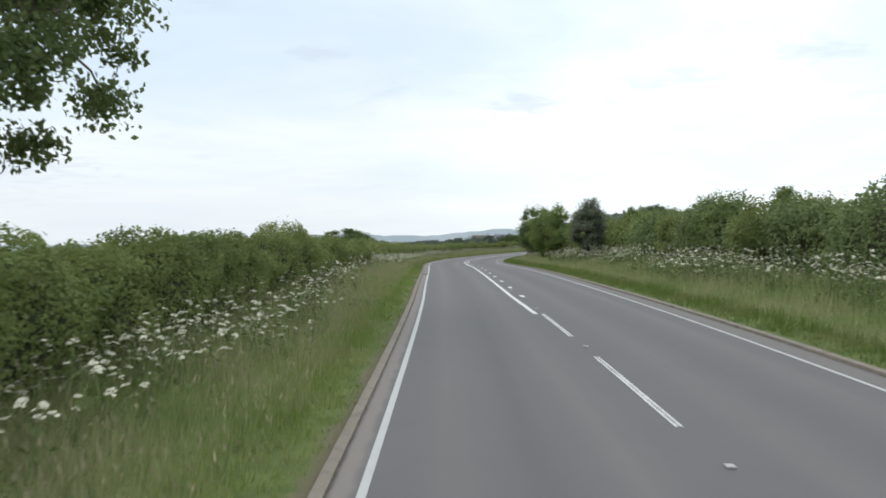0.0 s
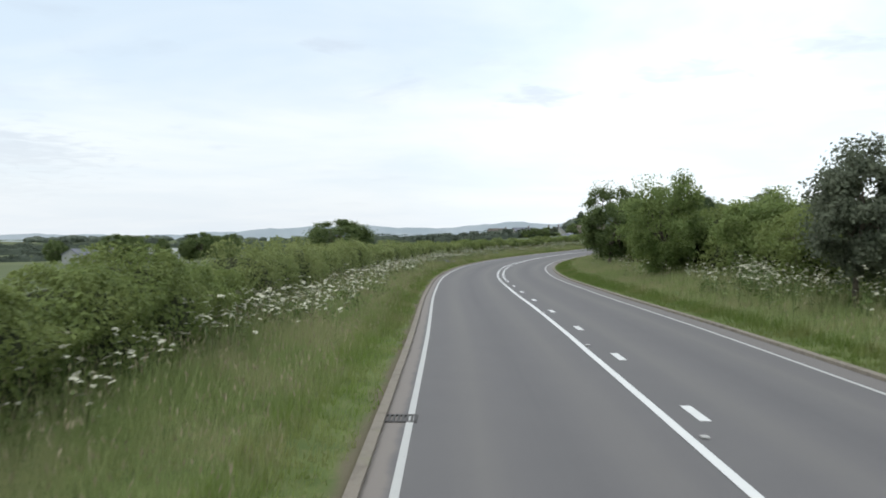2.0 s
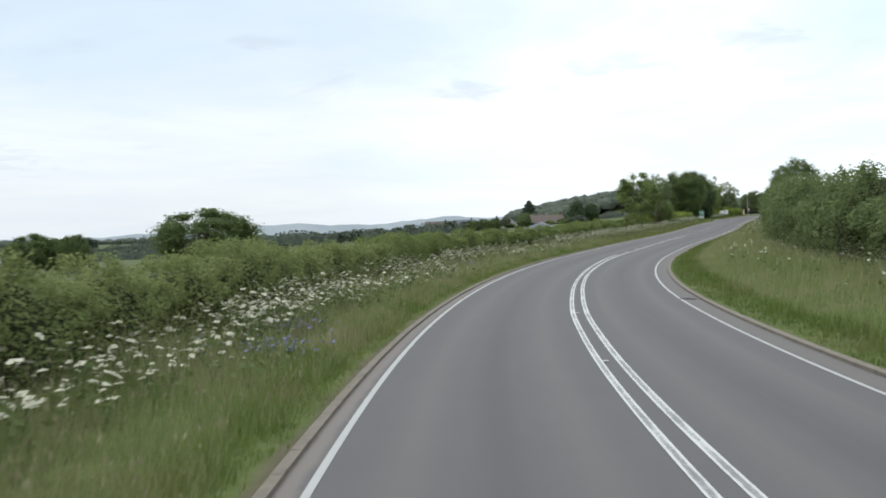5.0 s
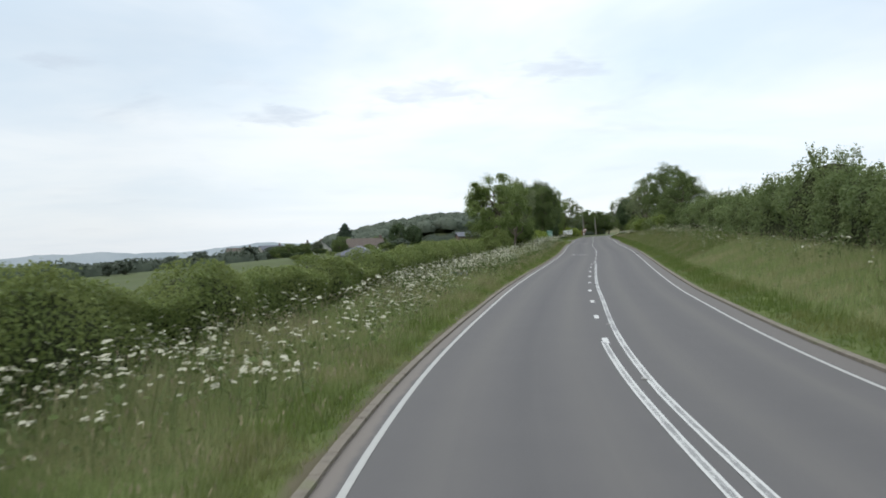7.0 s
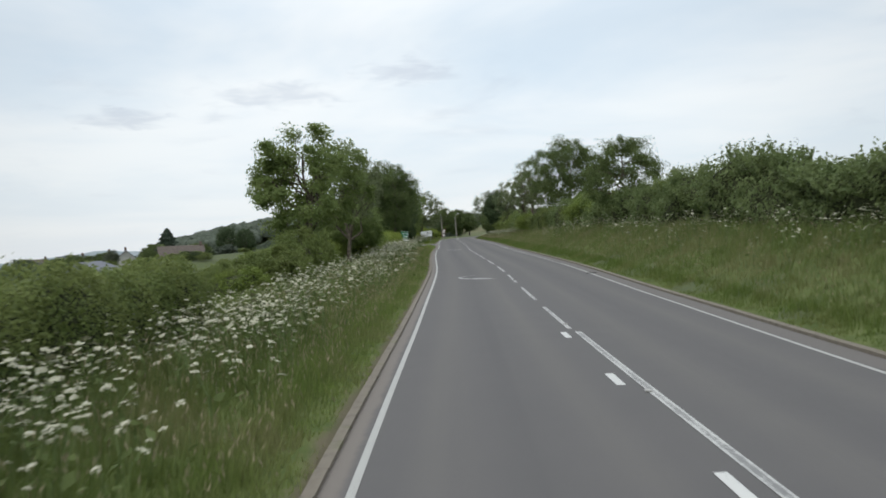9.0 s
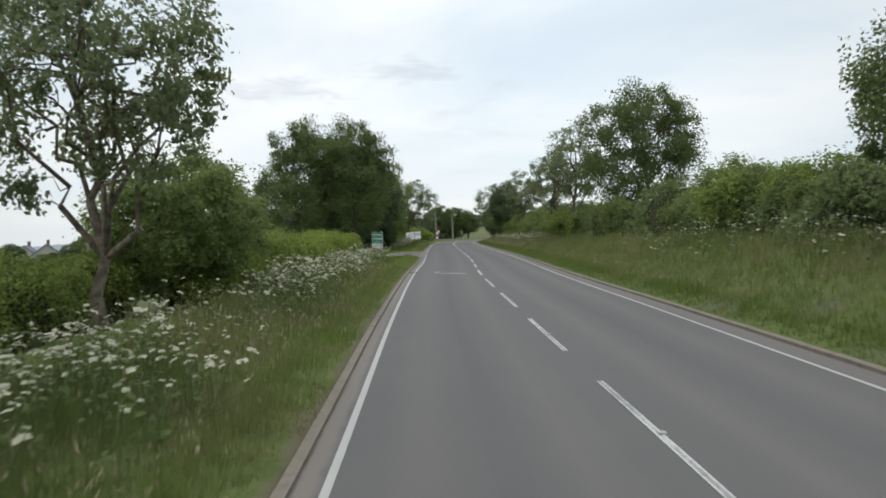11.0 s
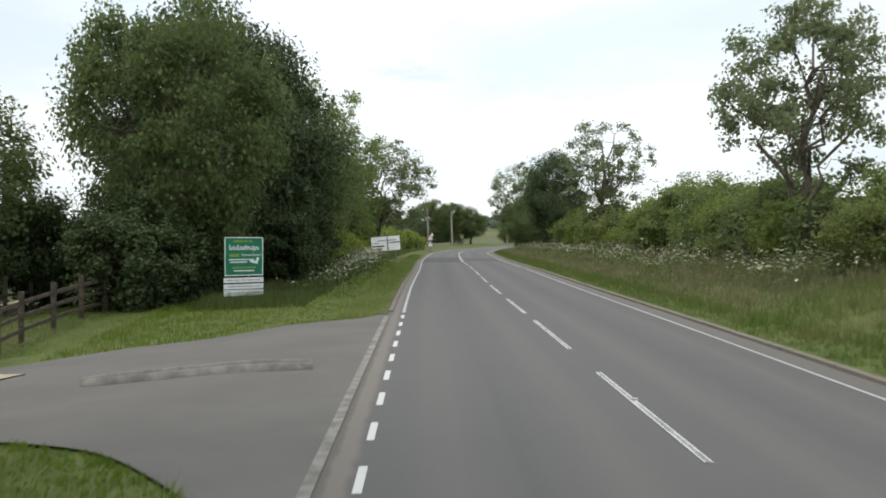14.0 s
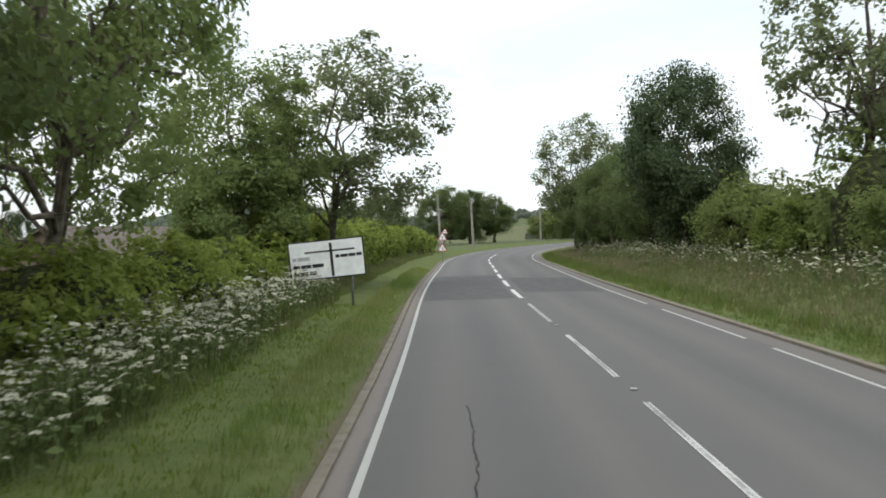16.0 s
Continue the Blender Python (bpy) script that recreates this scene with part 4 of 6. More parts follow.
def hedge(name, label, s0, s1, lat, width, height, mat, per_m, leaf, seed, lump=0.25, base=None, shoots=0.0):
    """A hedge along the road: leaves over a rounded, uneven body, lined with a dark sheet for twigs and inner shade.
    height: function of s.
    """
    rng = np.random.default_rng(seed)
    h = tagged(new(name), label, "hedge")
    o = place((s0 + s1) / 2, lat)
    h.location = o

    waves = rng.normal(0, 1, (9, 4)) * [1.1, 1.5, 0, 0] + [0, 0, 1, 0]
    waves[:, 3] = rng.uniform(0, 6.3, 9)
    waves[5:, :2] *= 2.6
    waves[5:, 2] *= 0.55

    def bumps(s, u):
        out = 0
        for fs, fu, am, ph in waves:
            out = out + am * np.sin(fs * s + fu * 1.7 * u + ph)
        return out * lump * 0.34

    # body section: angle from the foot on the road side, over the top, to the far foot
    s0, s1 = s0 - 0.9, s1 + 0.9

    def section(s, a, k):
        end = np.clip(np.minimum(s - s0, s1 - s) / 1.6, 0, 1) ** 0.5
        k = k * end
        hh = height(s) * (1 + bumps(s, 0.3) * 0.6)
        ca, sa = np.cos(a), np.sin(a)
        e = 0.6
        x = np.sign(ca) * np.abs(ca) ** e * width * 0.5 * (1 + bumps(s, a) * 0.7)
        z = np.abs(sa) ** e * hh
        return x * k, z * (0.35 + 0.65 * k)

    side = 1.0 if lat < 0 else -1.0
    n = int(per_m * (s1 - s0))
    s = rng.uniform(s0, s1, n)
    a = np.where(rng.random(n) < 0.93, rng.uniform(0.0, 0.64 * np.pi, n), rng.uniform(0.6 * np.pi, np.pi, n))
    k = rng.uniform(0.80, 1.06, n) + (rng.random(n) < 0.04) * rng.uniform(0, 0.12, n)
    x, z = section(s, a, k)
    if shoots:
        # young shoots standing out of the top, leaf above leaf
        m = int((s1 - s0) * 1.6)
        ss, aa = np.repeat(rng.uniform(s0, s1, m), 12), np.repeat(rng.uniform(0.25 * np.pi, 0.7 * np.pi, m), 12)
        xx, zz = section(ss, aa, np.full(m * 12, 0.98))
        up = np.tile(np.linspace(-0.1, 1, 12), m) * np.repeat(rng.uniform(0.25, 1.0, m), 12) * shoots
        ll = np.repeat(rng.normal(0, 0.35, (m, 2)), 12, axis=0) * up[:, None]
        s, a = np.r_[s, ss + ll[:, 0] + rng.normal(0, 0.05, m * 12)], np.r_[a, aa]
        x, z = np.r_[x, xx + ll[:, 1] + rng.normal(0, 0.05, m * 12)], np.r_[z, zz + up]
        n = len(s)
    la = lat + side * x
    pos = on_road(s, la)
    pos[:, 2] = ground_height(pos[:, 0], pos[:, 1]) + z
    t = on_road(s + 0.5, la) - on_road(s - 0.5, la)
    rt = np.stack([t[:, 1], -t[:, 0], 0 * t[:, 0]], 1)
    rt /= np.linalg.norm(rt, axis=1)[:, None]
    nrm = rt * (side * np.cos(a))[:, None] + np.array([0, 0, 1.0]) * (0.35 + np.sin(a))[:, None]
    v, f = leaf_quads(pos - np.array(o), nrm, np.full(n, leaf), rng, jitter=0.8)
    part("foliage", fast_mesh(name + "_foliage", v, f, mat), h)
    # dark lining sheet: its colour stands for twigs and the shade among them
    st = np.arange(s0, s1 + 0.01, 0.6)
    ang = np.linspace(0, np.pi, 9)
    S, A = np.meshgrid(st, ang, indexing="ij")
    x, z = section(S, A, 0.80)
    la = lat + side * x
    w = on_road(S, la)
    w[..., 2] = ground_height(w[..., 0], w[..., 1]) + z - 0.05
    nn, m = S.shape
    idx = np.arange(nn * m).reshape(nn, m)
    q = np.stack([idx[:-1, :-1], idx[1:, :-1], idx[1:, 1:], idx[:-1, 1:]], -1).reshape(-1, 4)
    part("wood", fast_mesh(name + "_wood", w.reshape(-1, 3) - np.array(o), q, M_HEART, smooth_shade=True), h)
    return h


M_HEART = plain("hedge_lining_shade", (0.046, 0.052, 0.026), 0.95, 0.05, scale=6, vary=0.5, bump=0.8)

LEFT_H = lambda s: np.interp(s, [-40, 20, 47, 57, 75, 100, 175, 195, 213], [1.8, 1.85, 1.75, 1.48, 1.68, 1.68, 1.62, 1.64, 1.66])
hedge("hedge", "clipped green hawthorn hedge behind the flowery verge", 4, 62, -8.0, 1.9, LEFT_H, M_HEDGE, 2300, 0.048, 3, 0.34, shoots=0.2)
hedge("hedge", "clipped green hawthorn hedge behind the flowery verge", 62, 140, -8.3, 1.8, LEFT_H, M_HEDGE_SKYLIT, 1800, 0.048, 4, 0.4, shoots=0.3)
hedge("hedge", "clipped green hawthorn hedge behind the flowery verge", 140, 213, -8.8, 1.8, LEFT_H, M_HEDGE, 1750, 0.048, 5, 0.26, shoots=0.25)
hedge("hedge", "bushy untrimmed hedge with a gap to a paddock", 229, 262, -11.5, 2.6, lambda s: np.interp(s, [228, 232, 236, 240, 262], [0.9, 1.2, 1.5, 1.6, 1.6]), M_HEDGE_LIGHT, 1300, 0.06, 6, 0.35, shoots=0.3)
hedge("hedge", "bright green leafy hedge before the entrance", 262, 302, -8.9, 2.3, lambda s: np.interp(s, [262, 280, 298, 302, 304], [1.3, 1.45, 1.7, 1.4, 0.8]), M_HEDGE_LIT, 1300, 0.068, 7, 0.5, shoots=0.45)
hedge("hedge", "low green hedge under roadside trees", 355.5, 372, -8.9, 2.2, lambda s: np.interp(s, [355, 359, 372], [1.3, 1.6, 1.5]), M_HEDGE_LIT, 900, 0.085, 8, 0.5, shoots=0.3)
hedge("hedge", "leafy field hedge past the direction sign", 374, 440, -8.5, 2.2, lambda s: np.interp(s, [374, 390, 440], [1.9, 2.4, 2.2]), M_HEDGE_LIT, 300, 0.17, 9, 0.5, shoots=0.3)
RIGHT_H = lambda s: np.interp(s, [-30, 20, 60, 112, 120, 140, 180, 225, 240, 262, 300, 350, 400, 440], [2.3, 2.4, 2.6, 2.5, 2.3, 2.9, 3.1, 2.8, 2.5, 2.0, 1.9, 2.2, 2.9, 3.4])
for i, (a, b, mt, pm, lf, txt, lu) in enumerate((
        (14, 60, M_HAZEL, 1050, 0.095, "overgrown mixed hedge of hazel and hawthorn", 0.45),
        (60, 113, M_HEDGE, 800, 0.10, "shaded overgrown hedge under small trees", 0.5),
        (118, 190, M_HAZEL, 1000, 0.095, "tall trimmed hedge on the inside of the bend", 0.45),
        (190, 270, M_HAZEL, 900, 0.098, "tall thick hedge on the bank", 0.62),
        (270, 345, M_HAZEL, 800, 0.10, "thick leafy hedge under ash trees", 0.8),
        (345, 440, M_HEDGE, 420, 0.14, "thick leafy hedge along the far verge", 0.8))):
    hedge("hedge", txt, a, b, 11.2, 3.2, RIGHT_H, mt, pm, lf, 20 + i, lu, shoots=0.75)

# left side, from the start of the drive onwards
rc_tree("ash_low", 18.5, -14.1, "leafy ash tree with drooping sprays above a hedge", size=1.0, turn=0.4, wide=1.0)
tree("field", (-24.2, 228.5), "round-headed field tree beyond the hedge", size=1.22, turn=0.5, wide=1.3)
tree("sycamore", (37.9, 239.6), "loose-crowned field maple tree with a bare trunk", size=0.95, turn=1.0, wide=1.0)
tree("ash", (44.0, 250.8), "pale thin-leaved ash tree behind a hedge", size=0.88, turn=2.0, wide=0.85)
rc_tree("bush_b", 237.0, -10.0, "dark rounded thorn bush", size=0.74, wide=0.9, name="bush", category="bush")
for s, la, sz in ((230.4, -13.6, 0.36), (231.2, -12.6, 0.46), (231.8, -11.5, 0.5), (232.6, -10.5, 0.55), (236.5, -13.6, 0.5)):
    rc_tree("bush_b", s, la, "low dark thorn bush at the end of a hedge", size=sz, turn=s, wide=1.25, name="bush", category="bush", group="thorn bushes by the paddock")
rc_tree("elm", 305.5, -12.2, "tall open-crowned elm tree behind the hedge", size=1.0, turn=2.6, wide=0.68)
for x, y, sz in ((46.2, 256.2, 0.72), (47.6, 260.4, 0.7)):
    tree("maple", (x, y), "low leafy field maple at the foot of an ash", size=sz, turn=x, wide=1.15, group="field maples behind the hedge")
rc_tree("dark_bush", 305.8, -10.7, "dark bush at the gateway in the shade of an elm", size=0.8, turn=0.8, name="bush", category="bush")
rc_tree("elm", 306.5, -8.95, "tall open-crowned elm tree behind the hedge", size=1.0, turn=0.3, wide=0.72)
for s, la, k, sz, w, tr in ((334.5, -11.0, "oak", 1.02, 0.66, 5.0), (341.5, -12.7, "oak_deep", 1.15, 0.84, 0.0), (346.0, -11.6, "oak_deep", 1.16, 0.88, 1.1), (353.0, -11.4, "oak_b", 1.1, 0.86, 2.4),
                            (360.5, -9.6, "roadside", 1.08, 0.92, 3.3)):
    rc_tree(k, s, la, "tall dark oak tree in a dense roadside clump", size=sz, turn=tr, wide=w, group="oaks of the roadside clump")
rc_tree("roadside", 366.5, -11.8, "leafy lime-green tree hanging over a low hedge", size=0.9, turn=1.9, wide=0.9)
rc_tree("maple", 376.5, -9.6, "low bright field maple beside a sign", size=0.85, turn=0.6, wide=1.05)
rc_tree("lime", 378.0, -10.2, "leafy lime-green tree hanging down behind a sign", size=1.0, turn=1.4, wide=1.0)
rc_tree("ash_b", 382.0, -6.9, "ash tree with thin leaves leaning over the verge", size=1.02, turn=5.6, wide=1.2)
for s, la, sz in ((330.5, -11.8, 0.95), (333.0, -11.6, 1.0), (335.5, -11.2, 0.95), (338.0, -11.4, 1.0), (340.5, -10.6, 0.9), (343.5, -10.2, 0.8), (347.0, -10.0, 0.9), (351.0, -10.0, 0.85), (330.0, -17.0, 0.9), (333.5, -15.5, 1.0), (351.5, -13.4, 1.0), (354.5, -13.2, 1.0), (357.5, -13.4, 0.9),
                  (340.5, -8.9, 0.85), (343.5, -9.2, 0.92), (346.5, -9.3, 1.0), (349.0, -9.6, 0.98), (351.0, -9.9, 1.02), (352.8, -10.6, 1.05)):
    rc_tree("dark_bush", s, la, "bush under oaks with leaves darkened for their shade", size=sz, turn=s, name="bush", category="bush", group="bushes under the oaks")
tree("oak_b", (66.0, 322.5), "spreading oak tree behind a paddock fence", size=0.8, turn=2.2)

# right side
tree("plum", (10.4, 65.3), "dark purple-leaved plum tree in the hedge", size=0.9, turn=0.3, wide=0.85)
tree("maple", (10.2, 86.8), "bright green field maple tree in the hedge", size=0.85, turn=1.2, wide=0.9)
tree("thorn", (11.2, 109.5), "dark wind-swept thorn tree at the end of the hedge", size=1.15, turn=0.2, wide=0.98)
for i, (s, la, sz) in enumerate(((22, 11.6, 0.72), (29, 11.2, 0.68), (36, 11.4, 0.95), (43, 11, 0.78), (50, 11, 0.85), (57, 10.8, 0.78), (72, 10.5, 0.9), (79, 10.8, 0.95), (96, 10.4, 0.7), (102, 10.8, 0.72))):
    rc_tree("willow" if i % 2 else "bush_b", s, la, "leafy shrub standing above the overgrown hedge", size=sz, turn=i * 1.7, name="shrub", category="shrub", group="shrubs of the overgrown hedge")
tree("oak_b", (63.0, 244.1), "spreading dark oak tree above the bank hedge", size=0.655, turn=0.8, wide=0.88)
tree("elm", (83.0, 284.0), "tall elm tree with an open crown", size=1.06, turn=0.2, wide=0.84)
tree("thin_ash", (86.2, 297.8), "sparse pale ash tree with bare twigs", size=1.04, turn=1.2, wide=0.95)
tree("ash", (92.9, 312.9), "umbrella-shaped ash tree with pale open foliage", size=0.98, turn=4.0, wide=0.85)
tree("thin_ash", (109.8, 348.4), "slender upright ash tree with pale open foliage", size=1.06, turn=2.4, wide=1.05)
rc_tree("oak_deep", 389.0, 8.9, "dense dark oak tree leaning over the verge", size=0.92, turn=0.6, wide=0.76)
tree("ash_b", (126.0, 390.5), "tall roadside ash beyond the oak", size=1.1, turn=5.1, wide=1.0)
for i, (s, la, sz) in enumerate(((236, 12, 0.88), (242, 13, 0.85), (248, 12.2, 0.85), (270, 12.2, 0.95), (281, 12.5, 1.0), (320, 11.6, 0.82), (325, 12.2, 0.88), (330, 12.4, 0.92), (338, 12, 0.95), (343, 11.6, 0.98), (347.5, 11.8, 1.05), (352, 11.8, 1.1), (357, 11.8, 1.15), (363, 11.6, 0.75), (368, 12, 0.7))):
    rc_tree("willow" if i % 3 else "bush", s, la, "leafy shrub standing above the bank hedge", size=sz, turn=i * 2.1, name="shrub", category="shrub", group="shrubs of the bank hedge")

for s, la, k, sz, w in ((401.0, 9.6, "oak_b", 0.74, 0.8), (408.5, 8.6, "oak", 0.72, 0.8), (416.0, 8.2, "oak_b", 0.66, 0.8), (425.0, 7.8, "oak", 0.62, 0.8)):
    rc_tree(k, s, la, "leafy oak tree beside the verge at the bend", size=sz, turn=s, wide=w, group="oaks inside the bend")

# bushy growth of the hedges by the entrance and under the ashes
rng_h = np.random.default_rng(77)
for k in range(11):
    rc_tree("bush", 264.0 + 3.4 * k + rng_h.uniform(-0.7, 0.7), -9.0 + rng_h.uniform(-0.5, 0.35), "bright green rounded bush grown out of a hedge", size=rng_h.uniform(0.52, 0.68), turn=k * 1.3,
            wide=rng_h.uniform(0.85, 1.15), name="bush", category="bush", group="bushes in the hedge before the entrance")
for k in range(17):
    rc_tree("bush" if k % 2 else "bush_b", 268.0 + 7.2 * k + rng_h.uniform(-1.6, 1.6), 10.6 + rng_h.uniform(-0.9, 0.6), "leafy rounded bush in front of the bank hedge", size=rng_h.uniform(0.6, 0.9), turn=k * 1.9,
            wide=rng_h.uniform(0.9, 1.25), name="bush", category="bush", group="bushes along the bank hedge")

# ahead, beyond the bend
for i, (x, y, sz, k) in enumerate(((146, 463, 0.92, "oak"), (153, 466, 0.88, "oak_b"), (138, 468, 0.86, "oak_b"), (157.5, 466, 0.78, "oak"), (129, 462, 0.78, "oak_b"), (122, 463, 0.7, "oak"))):
    tree(k, (x, y), "dark oak tree of a far roadside group", size=sz, turn=i * 1.3, group="far oaks by the bend")

for i, (x, y, sz) in enumerate(((168.0, 468.0, 1.3), (173.0, 470.0, 1.6), (178.0, 471.5, 1.8), (184.0, 473.0, 2.0))):
    tree("bush_b", (x, y), "dark bushy thicket beside the road past the bend", size=sz, turn=i * 2.3, name="bush", category="bush", group="thicket past the bend")

# ---- far country ----


def far_line(x0, y0, x1, y1, n, seed, lo=0.5, hi=1.0):
    rng = np.random.default_rng(seed)
    for k in range(n):
        u = (k + rng.uniform(0.1, 0.9)) / n
        tree("far" if rng.random() < 0.5 else "far_b", (x0 + (x1 - x0) * u + rng.normal(0, 3), y0 + (y1 - y0) * u + rng.normal(0, 3)),
             "distant hedgerow tree in hazy fields", size=rng.uniform(lo, hi), turn=rng.uniform(0, 6), wide=rng.uniform(0.9, 1.4), group="distant hedgerow trees")


for x, y, sz, w in ((-68.5, 284, 1.18, 0.9), (-64, 286, 1.0, 0.85), (-60.5, 283, 1.08, 0.65), (-72.5, 286, 0.95, 0.7), (-93.7, 289, 1.25, 0.9), (-89, 290, 1.16, 0.8), (-82, 292, 1.0, 0.55), (-127, 326, 1.1, 0.8)):
    tree("field", (x, y), "dark rounded tree among paddocks below the road", size=sz, turn=x, wide=w, group="dark trees below the road")
far_line(-150, 520, 40, 560, 5, 3, 0.7, 1.0)
far_line(-420, 620, -60, 760, 7, 4, 0.8, 1.3)
far_line(-10, 700, 90, 690, 5, 5, 0.8, 1.2)
far_line(12, 400, 34, 440, 4, 6, 0.45, 0.6)
far_line(60, 470, 78, 480, 3, 16, 0.6, 0.8)
tree("plum", (38.7, 403.3), "dull red-leaved garden tree", size=0.8, turn=0.5, wide=1.3)
far_line(-70, 320, 20, 400, 11, 8, 0.3, 0.48)
far_line(-220, 380, 20, 470, 14, 9, 0.4, 0.65)
far_line(40, 560, 66, 575, 4, 7, 0.7, 1.0)
tree("oak_deep", (82.9, 501.5), "dark rounded tree near farm buildings", size=1.12, turn=0.4, wide=0.75)
tree("oak_deep", (90.0, 505.0), "dark rounded tree near farm buildings", size=1.0, turn=2.4, wide=0.8)
tree("elm", (60, 317), "spreading elm tree behind the paddock", size=0.58, turn=1.0, wide=0.9)


def garden_bushes():
    rng = np.random.default_rng(57)
    for k in range(22):
        x, y = 24 + 34 * rng.random(), 318 + 66 * rng.random()
        tree("bush_b" if k % 3 else "dark_bush", (x, y), "dark garden shrub below distant houses", size=rng.uniform(0.22, 0.4), turn=k, wide=rng.uniform(1.6, 2.4), name="shrub", category="shrub", group="garden shrubs below the houses")


garden_bushes()


def conifer(at, h):
    rng = np.random.default_rng(91)
    z = float(ground_height(np.array([at[0]]), np.array([at[1]]))[0])
    t = tagged(new("conifer"), "dark pointed conifer by distant houses", "tree")
    t.location = (at[0], at[1], z)
    v, f = tube(np.array([[0, 0, 0], [0, 0, h * 0.5], [0, 0, h * 0.97]]), [0.35, 0.2, 0.03], 6)
    part("trunk", fast_mesh("trunk", v, f, M_BARK), t)
    n = 3500
    u = rng.uniform(0.03, 1, n)
    r = (1 - u) ** 0.62 * h * 0.5 * rng.uniform(0.55, 1.05, n) * (0.85 + 0.15 * np.sin(u * 60))
    a = rng.uniform(0, 2 * np.pi, n)
    p = np.stack([np.cos(a) * r, np.sin(a) * r, u * h], 1)
    v, f = leaf_quads(p, np.stack([np.cos(a), np.sin(a), 0.4 + 0 * a], 1), np.full(n, 0.5), rng)
    part("crown", fast_mesh("crown", v, f, M_CONIFER), t)


conifer((72.0, 570), 10.1 - float(ground_height(np.array([72.0]), np.array([570.0]))[0]))


def hedgerow(label, x0, y0, x1, y1, seed, h=2.5):
    """A rough field hedge far off, with thorn trees grown out of it."""
    rng = np.random.default_rng(seed)
    ln = math.hypot(x1 - x0, y1 - y0)
    n = int(ln * 26)
    u = rng.uniform(0, 1, n)
    top = h * (0.7 + 0.5 * np.abs(np.sin(u * ln * 0.05 + seed)) + 0.9 * np.maximum(np.sin(u * ln * 0.021 + 2 * seed), 0.3) ** 3 + 0.3 * np.sin(u * ln * 0.3))
    z = rng.uniform(0, 1, n) ** 0.6 * top
    nx, ny = -(y1 - y0) / ln, (x1 - x0) / ln
    o = rng.normal(0, 0.7, n)
    x, y = x0 + (x1 - x0) * u + nx * o, y0 + (y1 - y0) * u + ny * o
    p = np.stack([x, y, ground_height(x, y) + z], 1)
    v, f = leaf_quads(p, rng.normal(0, 1, (n, 3)), np.full(n, 0.55), rng)
    # dense heart of the hedge
    uu = np.linspace(0, 1, int(ln / 2.5))
    tt = h * (0.7 + 0.5 * np.abs(np.sin(uu * ln * 0.05 + seed)) + 0.9 * np.maximum(np.sin(uu * ln * 0.021 + 2 * seed), 0.3) ** 3 + 0.3 * np.sin(uu * ln * 0.3)) * 0.85
    rows = []
    for oo, kz in ((-1.0, 0.0), (-0.8, 0.7), (0.0, 1.0), (0.8, 0.7), (1.0, 0.0)):
        xx, yy = x0 + (x1 - x0) * uu + nx * oo, y0 + (y1 - y0) * uu + ny * oo
        rows.append(np.stack([xx, yy, ground_height(xx, yy) + tt * kz - 0.1], 1))
    m = len(uu)
    i = np.arange(m - 1)
    cf = np.concatenate([np.stack([r * m + i, r * m + i + 1, (r + 1) * m + i + 1, (r + 1) * m + i], 1) for r in range(4)]) + len(v)
    v, f = np.concatenate([v] + rows), np.concatenate([f, cf])
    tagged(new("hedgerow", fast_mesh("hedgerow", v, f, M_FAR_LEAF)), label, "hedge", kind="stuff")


for i, (x0, y0, x1, y1, h) in enumerate(((-200, 360, 20, 385, 2.2),
                                         (-320, 470, 70, 520, 3.2), (-20, 470, 100, 590, 2.6), (-500, 620, 60, 660, 4.0), (-100, 760, 200, 740, 4.5))):
    hedgerow("rough dark hedgerow between far fields", x0, y0, x1, y1, 40 + i, h)


def far_wood(name, label, x0, x1, y0, y1, n, seed, h=9.0, sink=0.0):
    """Closed woodland far off: rounded crowns, each a lumpy dome with leaf sprays on it."""
    rng = np.random.default_rng(seed)
    x, y = rng.uniform(x0, x1, n), rng.uniform(y0, y1, n)
    z = ground_height(x, y) - sink
    hh = h * rng.uniform(0.75, 1.2, n)
    r = rng.uniform(4.5, 8.0, n)
    th, ph = np.linspace(0, 2 * np.pi, 11)[:-1], np.linspace(-0.5, np.pi / 2, 5)
    A, B = np.meshgrid(th, ph)
    dome = np.stack([np.cos(A) * np.cos(B), np.sin(A) * np.cos(B), np.sin(B)], -1).reshape(-1, 3)
    k = len(dome)
    ctr = np.stack([x, y, z + hh * 0.5], 1)[:, None]
    scale = np.stack([r, r, hh * 0.5], 1)[:, None]
    dv = ctr + dome[None] * scale * rng.uniform(0.85, 1.1, (n, k, 1))
    ii = np.arange(50).reshape(5, 10)
    q = np.stack([ii[:-1], np.roll(ii[:-1], -1, 1), np.roll(ii[1:], -1, 1), ii[1:]], -1).reshape(-1, 4)
    df = (q[None] + (np.arange(n) * k)[:, None, None]).reshape(-1, 4)
    per = 50
    d = rng.normal(0, 1, (n, per, 3))
    d[..., 2] = np.abs(d[..., 2]) - 0.3
    d /= np.linalg.norm(d, axis=2)[..., None]
    pos = ctr + d * scale
    v, f = leaf_quads(pos.reshape(-1, 3), d.reshape(-1, 3), np.full(n * per, 1.1), rng)
    v, f = np.concatenate([v, dv.reshape(-1, 3)]), np.concatenate([f, df + len(v)])
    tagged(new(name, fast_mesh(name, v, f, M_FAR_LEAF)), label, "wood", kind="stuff")


